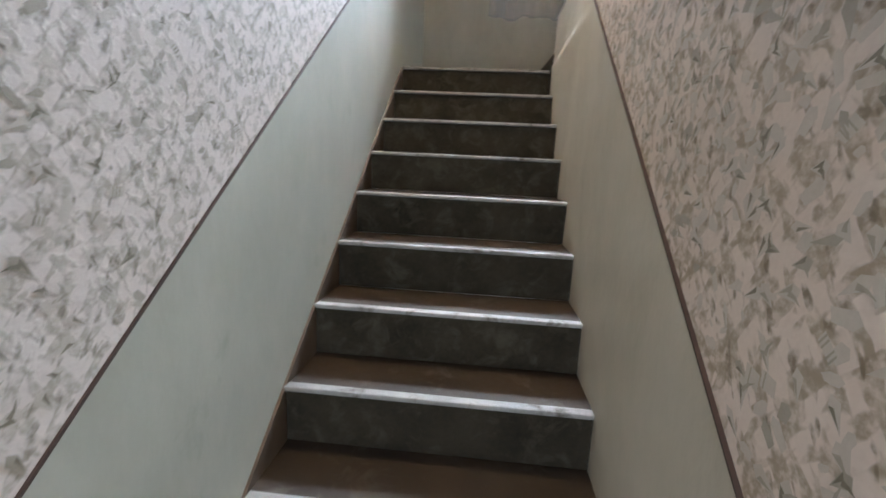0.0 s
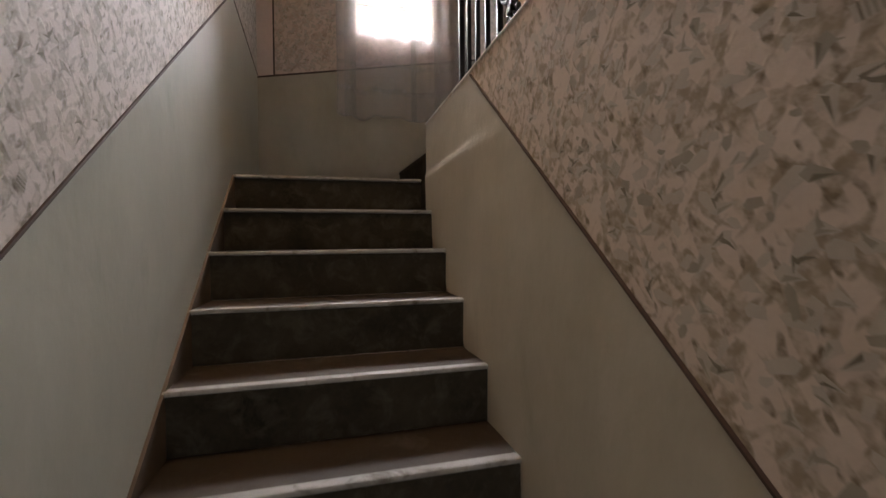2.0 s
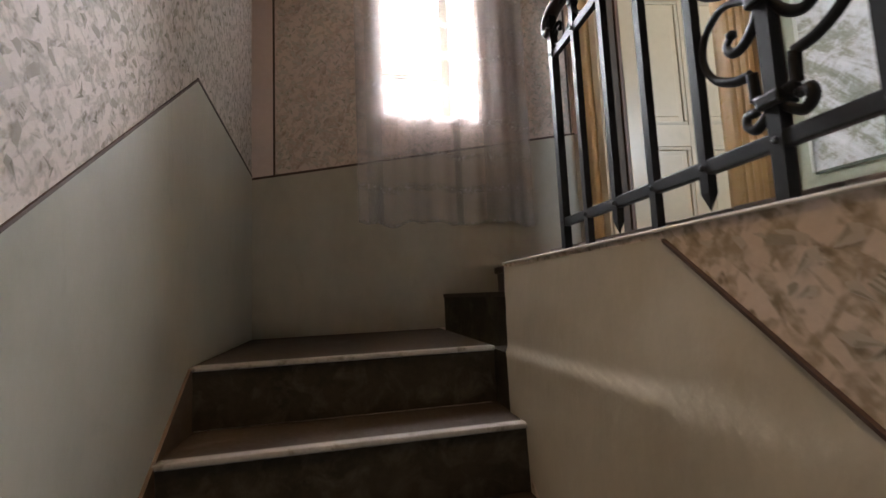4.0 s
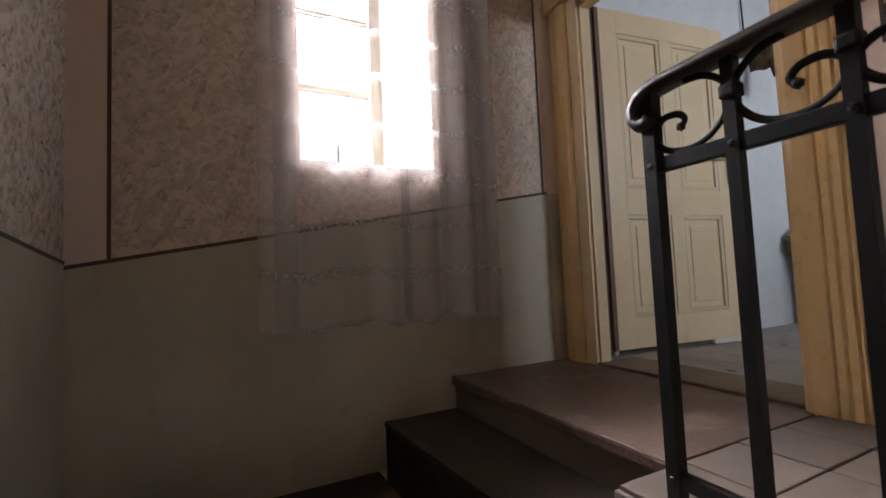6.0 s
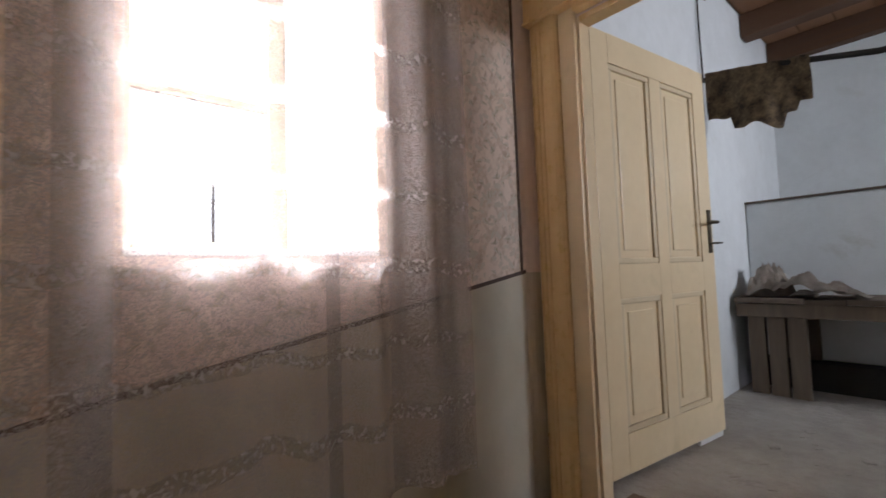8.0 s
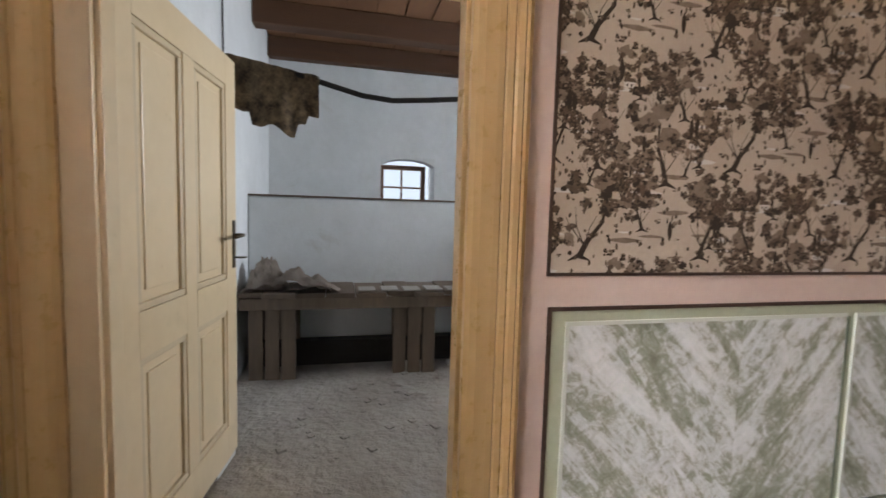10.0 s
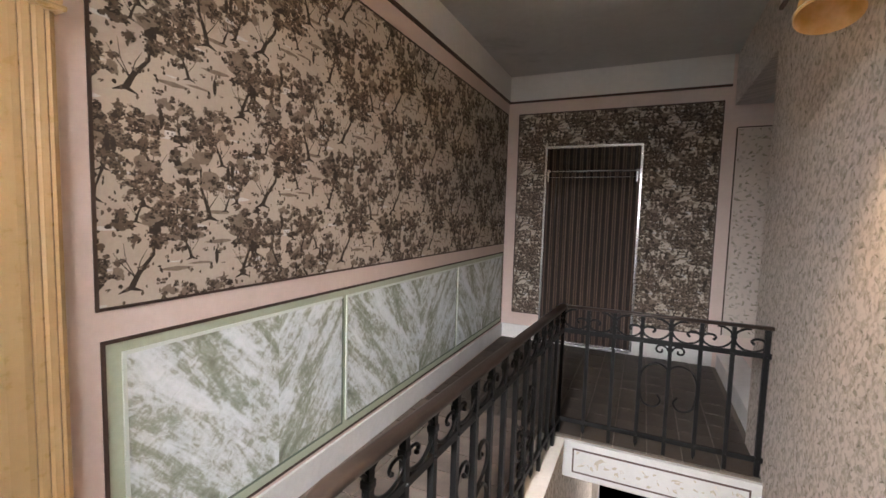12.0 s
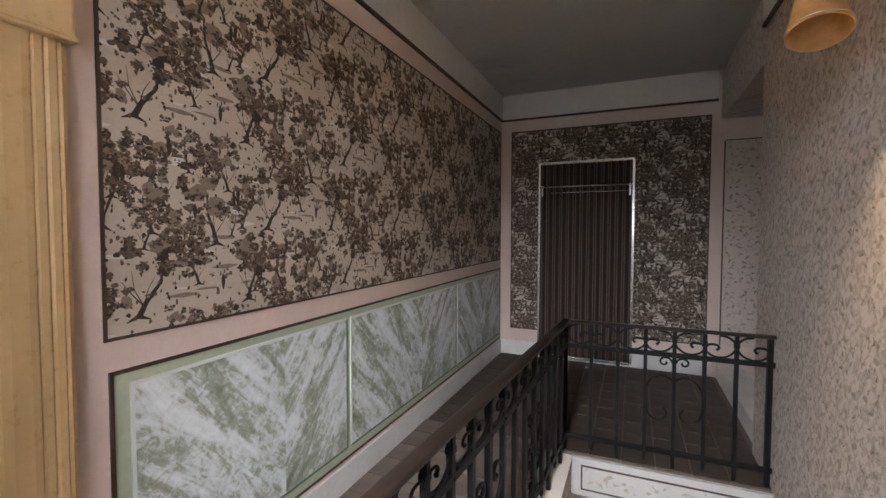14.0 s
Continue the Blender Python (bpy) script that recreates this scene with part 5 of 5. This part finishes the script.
    for x, y, s in ((0.21, 0.20, 0.045), (0.26, 0.17, 0.035), (0.05, 0.25, 0.035), (0.11, 0.37, 0.04), (0.47, 0.27, 0.03), (0.34, 0.22, 0.04), (0.42, 0.15, 0.03), (0.24, 0.35, 0.03), (0.49, 0.52, 0.035),
                    (0.36, 0.58, 0.035), (0.12, 0.58, 0.04), (0.19, 0.06, 0.025), (0.43, 0.02, 0.02)):
        bush(x, y, s)
    for _ in range(48):
        bush(rng.uniform(0, w), rng.uniform(0, h), rng.uniform(0.008, 0.018))
    for x, y in ((0.035, 0.47), (0.052, 0.465), (0.455, 0.415), (0.474, 0.42), (0.20, 0.57), (0.29, 0.36), (0.40, 0.10)):
        cypress(x, y, 0.060)
    for x, y in ((0.04, 0.44), (0.45, 0.385), (0.21, 0.55), (0.26, 0.30)):
        house(x, y, 0.038)
    for _ in range(18):
        x, y = rng.uniform(0, w), rng.uniform(0, h)
        q = rng.uniform(0.02, 0.06)
        out.append((blob(x, y, q, q * 0.14, 0, rng, 8, 0.3), rng.choice((2, 3, 3)), 1))
    for _ in range(220):
        x, y = rng.uniform(0, w), rng.uniform(0, h)
        out.append((blob(x, y, rng.uniform(0.003, 0.007), rng.uniform(0.004, 0.010), 0, rng, 6, 0.35), rng.choice((0, 1, 1)), 2))
    return out


def print_on(parent, name, motif_of, spots, u0, u1, v0, v1, place, mats, label, holes=()):
    """Lays outlines on a flat field u0..u1, v0..v1, cut off at its edges; place(u, v, layer) gives the world place."""
    verts, faces, idx = [], [], []
    for su, sv, shapes in spots:
        for pts, tone, layer in shapes:
            q = [(min(max(u + su, u0), u1), min(max(v + sv, v0), v1)) for u, v in pts]
            du, dv = max(p[0] for p in q) - min(p[0] for p in q), max(p[1] for p in q) - min(p[1] for p in q)
            cu, cv = sum(p[0] for p in q) / len(q), sum(p[1] for p in q) / len(q)
            if du < 0.001 or dv < 0.001 or any(a < cu < b and c < cv < d for a, b, c, d in holes):
                continue
            start = len(verts)
            verts += [place(u, v, layer + (len(faces) % 61) * 0.015) for u, v in q]
            faces.append(tuple(range(start, start + len(q))))
            idx.append(tone)
    return raw_part(name, verts, faces, idx, mats, parent, label, kind="stuff")


TW, TH = 0.53, 0.625
motif = toile_motif(TW, TH)
TONES = [M_T_DARK, M_T_MID, M_T_SOFT, M_T_PALE]


def tiled(u0, u1, v0, v1):
    spots = []
    for i in range(-1, int((u1 - u0) / TW) + 2):
        for j in range(-2, int((v1 - v0) / TH) + 2):
            spots.append((u0 + i * TW, v0 + j * TH + (TH * 0.45 if i % 2 else 0), motif))
    return spots


print_on(wall_east, "toile_print", motif, tiled(-TY1, -TY0, TZ0, TZ1), -TY1, -TY0, TZ0, TZ1, lambda u, v, l: (XT - 0.0025 - 0.0004 * l, -u, v), TONES, "printed brown trees and bushes")
print_on(wall_south, "toile_print", motif, tiled(0.06, 2.02, 2.955, TZ1) + tiled(-0.09, 2.02, 2.80, TZ1), 0.06, 2.02, 2.955, TZ1, lambda u, v, l: (u, YE + 0.0025 + 0.0004 * l, v), TONES, "printed brown trees and bushes",
         holes=((NX0, NX1, NZ0, NZ1),))


def leaf_strokes(u0, u1, v0, v1, seed, inside, pitch=0.05, size=0.85):
    """Brushed leaf marks on a jittered net: soft blots, and darker slim triangles."""
    rng = random.Random(seed)
    shapes = []
    nu, nv = int((u1 - u0) / pitch) + 1, int((v1 - v0) / pitch) + 1
    for i in range(nu):
        for j in range(nv):
            u, v = u0 + (i + 0.5 + rng.uniform(-0.45, 0.45)) * pitch, v0 + (j + 0.5 + rng.uniform(-0.45, 0.45)) * pitch
            if not inside(u, v):
                continue
            a = rng.choice((0.5, 1.1, 2.1, 2.7, 0.0)) + rng.uniform(-0.4, 0.4)
            kind = rng.random()
            turned = lambda pts: [(u + x * math.cos(a) - y * math.sin(a), v + x * math.sin(a) + y * math.cos(a)) for x, y in pts]
            if kind < 0.30:
                L, W = size * rng.uniform(0.018, 0.034), size * rng.uniform(0.009, 0.016)
                shapes.append((turned([(-L, -W * 0.7), (L * 0.6, -W), (L, W * 0.1), (L * 0.5, W), (-L * 0.8, W * 0.8)]), rng.choice((0, 1, 1)), 1))
            elif kind < 0.77:
                L, W = size * rng.uniform(0.035, 0.07), size * rng.uniform(0.009, 0.019)
                shapes.append((turned([(-L * 0.6, 0), (L * 0.2, -W), (L * 0.5, -W * 0.2), (L * 0.25, W)]), rng.choice((0, 1, 1)), 1))
                shapes.append((turned([(-L * 0.45, 0), (L * 0.2, -W * 0.9), (L * 0.12, -W * 0.1)]), rng.choice((0, 2, 2)), 2))
                if rng.random() < 0.5:
                    b = a + rng.uniform(0.5, 1.0)
                    shapes.append((limb([(u, v), (u + L * 0.3 * math.cos(b), v + L * 0.3 * math.sin(b)), (u + L * 0.6 * math.cos(b + 0.2), v + L * 0.6 * math.sin(b + 0.2))], 0.009, 0.001), rng.choice((0, 2)), 3))
            elif kind < 0.80:
                n_h, W = rng.randint(3, 5), size * rng.uniform(0.010, 0.018)
                for q in range(n_h):
                    x = (q - n_h / 2) * 0.0068
                    shapes.append((turned([(x, -W), (x + 0.003, -W), (x + 0.006, W), (x + 0.003, W)]), rng.choice((0, 0, 2)), 2))
                shapes.append((turned([(-0.018, -W * 0.9), (0.016, -W), (0.02, W), (-0.012, W)]), 1, 1))
            else:
                L = size * rng.uniform(0.010, 0.019)
                shapes.append((blob(u, v, L, L * 0.6, a, rng, 7, 0.4), rng.choice((0, 1)), 1))
    return [(0, 0, shapes)]


LEAF = [M_BLOT, M_BLOT2, M_STROKE]
print_on(wall_west, "leaf_print", None, leaf_strokes(-2.9, 1.0, 0.9, 5.3, 1, lambda y, z: z > (line_w(y) if y < 0.06 else 3.325 - 0.109 * (y - 0.06)) + 0.035, 0.060, 0.72), -2.91, 1.005, 0.5, 5.32,
         lambda u, v, l: (0.0008 + 0.0004 * l, u, v), LEAF, "printed grey-green leaf marks")
for seed, inner, tones in ((2, lambda y: math.sin(y * 911) * 0.5 + 0.5 > 0.45 + 0.5 * max(0, (y + 2.7) / 1.9), LEAF), (7, lambda y: math.sin(y * 911) * 0.5 + 0.5 > 0.5, [M_BLOT2, M_BLOT2, M_BLOT])):
    print_on(wall_stair, "leaf_print", None, leaf_strokes(-3.3, -0.9, 0.5, 2.6, seed, lambda y, z: z > line_r(y) + 0.045 and inner(y + 0.0017 * int(z * 40)), 0.043, 0.80),
             -3.3, -0.9, 0.5, 2.58, lambda u, v, l: (XR - 0.0008 - 0.0004 * l - 0.0003 * (seed == 2), u, v), tones, "printed grey-green leaf marks")
print_on(wall_north, "leaf_print", None, leaf_strokes(P0, P1, 3.2, PT, 3, lambda x, z: z > DADO(x) + 0.035, 0.040, 0.72), P0, P1, 3.2, PT, lambda u, v, l: (u, YW - 0.0025 - 0.0004 * l, v), [M_BLOT2, M_BLOT2, M_BLOT],
         "printed leaf marks", holes=((WX0 - 0.03, WX1 + 0.03, WZ0 - 0.03, WZ1 + 0.03),))
print_on(wall_south, "leaf_print", None, leaf_strokes(-0.6, -0.08, 3.0, 4.9, 5, lambda x, z: True), -0.6, -0.08, 3.0, 4.93, lambda u, v, l: (u, YE + 0.0025 + 0.0004 * l, v), LEAF, "printed leaf marks")

print_on(fascia, "leaf_print", None, leaf_strokes(0.07, 0.99, 2.435, 2.565, 6, lambda x, z: True, 0.045), 0.07, 0.99, 2.435, 2.565, lambda u, v, l: (u, YC + 0.0535 + 0.0004 * l, v), [M_BLOT, M_FASCIA, M_BLOT2],
         "grey leaf marks")

# ---------------------------------------------------------------- floor tiles
tile_me = {}
for key, (w, d) in {"full": (0.194, 0.194)}.items():
    tile_me[key] = mesh_of(boxes((-w / 2, w / 2, -d / 2, d / 2, 0, 0.012), bevel=0.003), "tile", M_TILE)
random.seed(9)


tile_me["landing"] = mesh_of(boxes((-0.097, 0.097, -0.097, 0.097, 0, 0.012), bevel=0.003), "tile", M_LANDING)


def lay(x0, x1, y0, y1, z, key="full"):
    nx, ny = int(round((x1 - x0) / 0.2)), int(round((y1 - y0) / 0.2))
    sx, sy = (x1 - x0) / nx, (y1 - y0) / ny
    for i in range(nx):
        for j in range(ny):
            t = new("tile", tile_me[key])
            t.parent = floor_corridor
            t.location = (x0 + (i + 0.5) * sx, y0 + (j + 0.5) * sy, z + random.uniform(-0.002, 0.001))
            t.scale = (sx / 0.2, sy / 0.2, 1)
            t.rotation_euler = (0, 0, random.uniform(-0.006, 0.006))


lay(XR + 0.18, XT - 0.016, YC, -0.13, ZU - 0.012)
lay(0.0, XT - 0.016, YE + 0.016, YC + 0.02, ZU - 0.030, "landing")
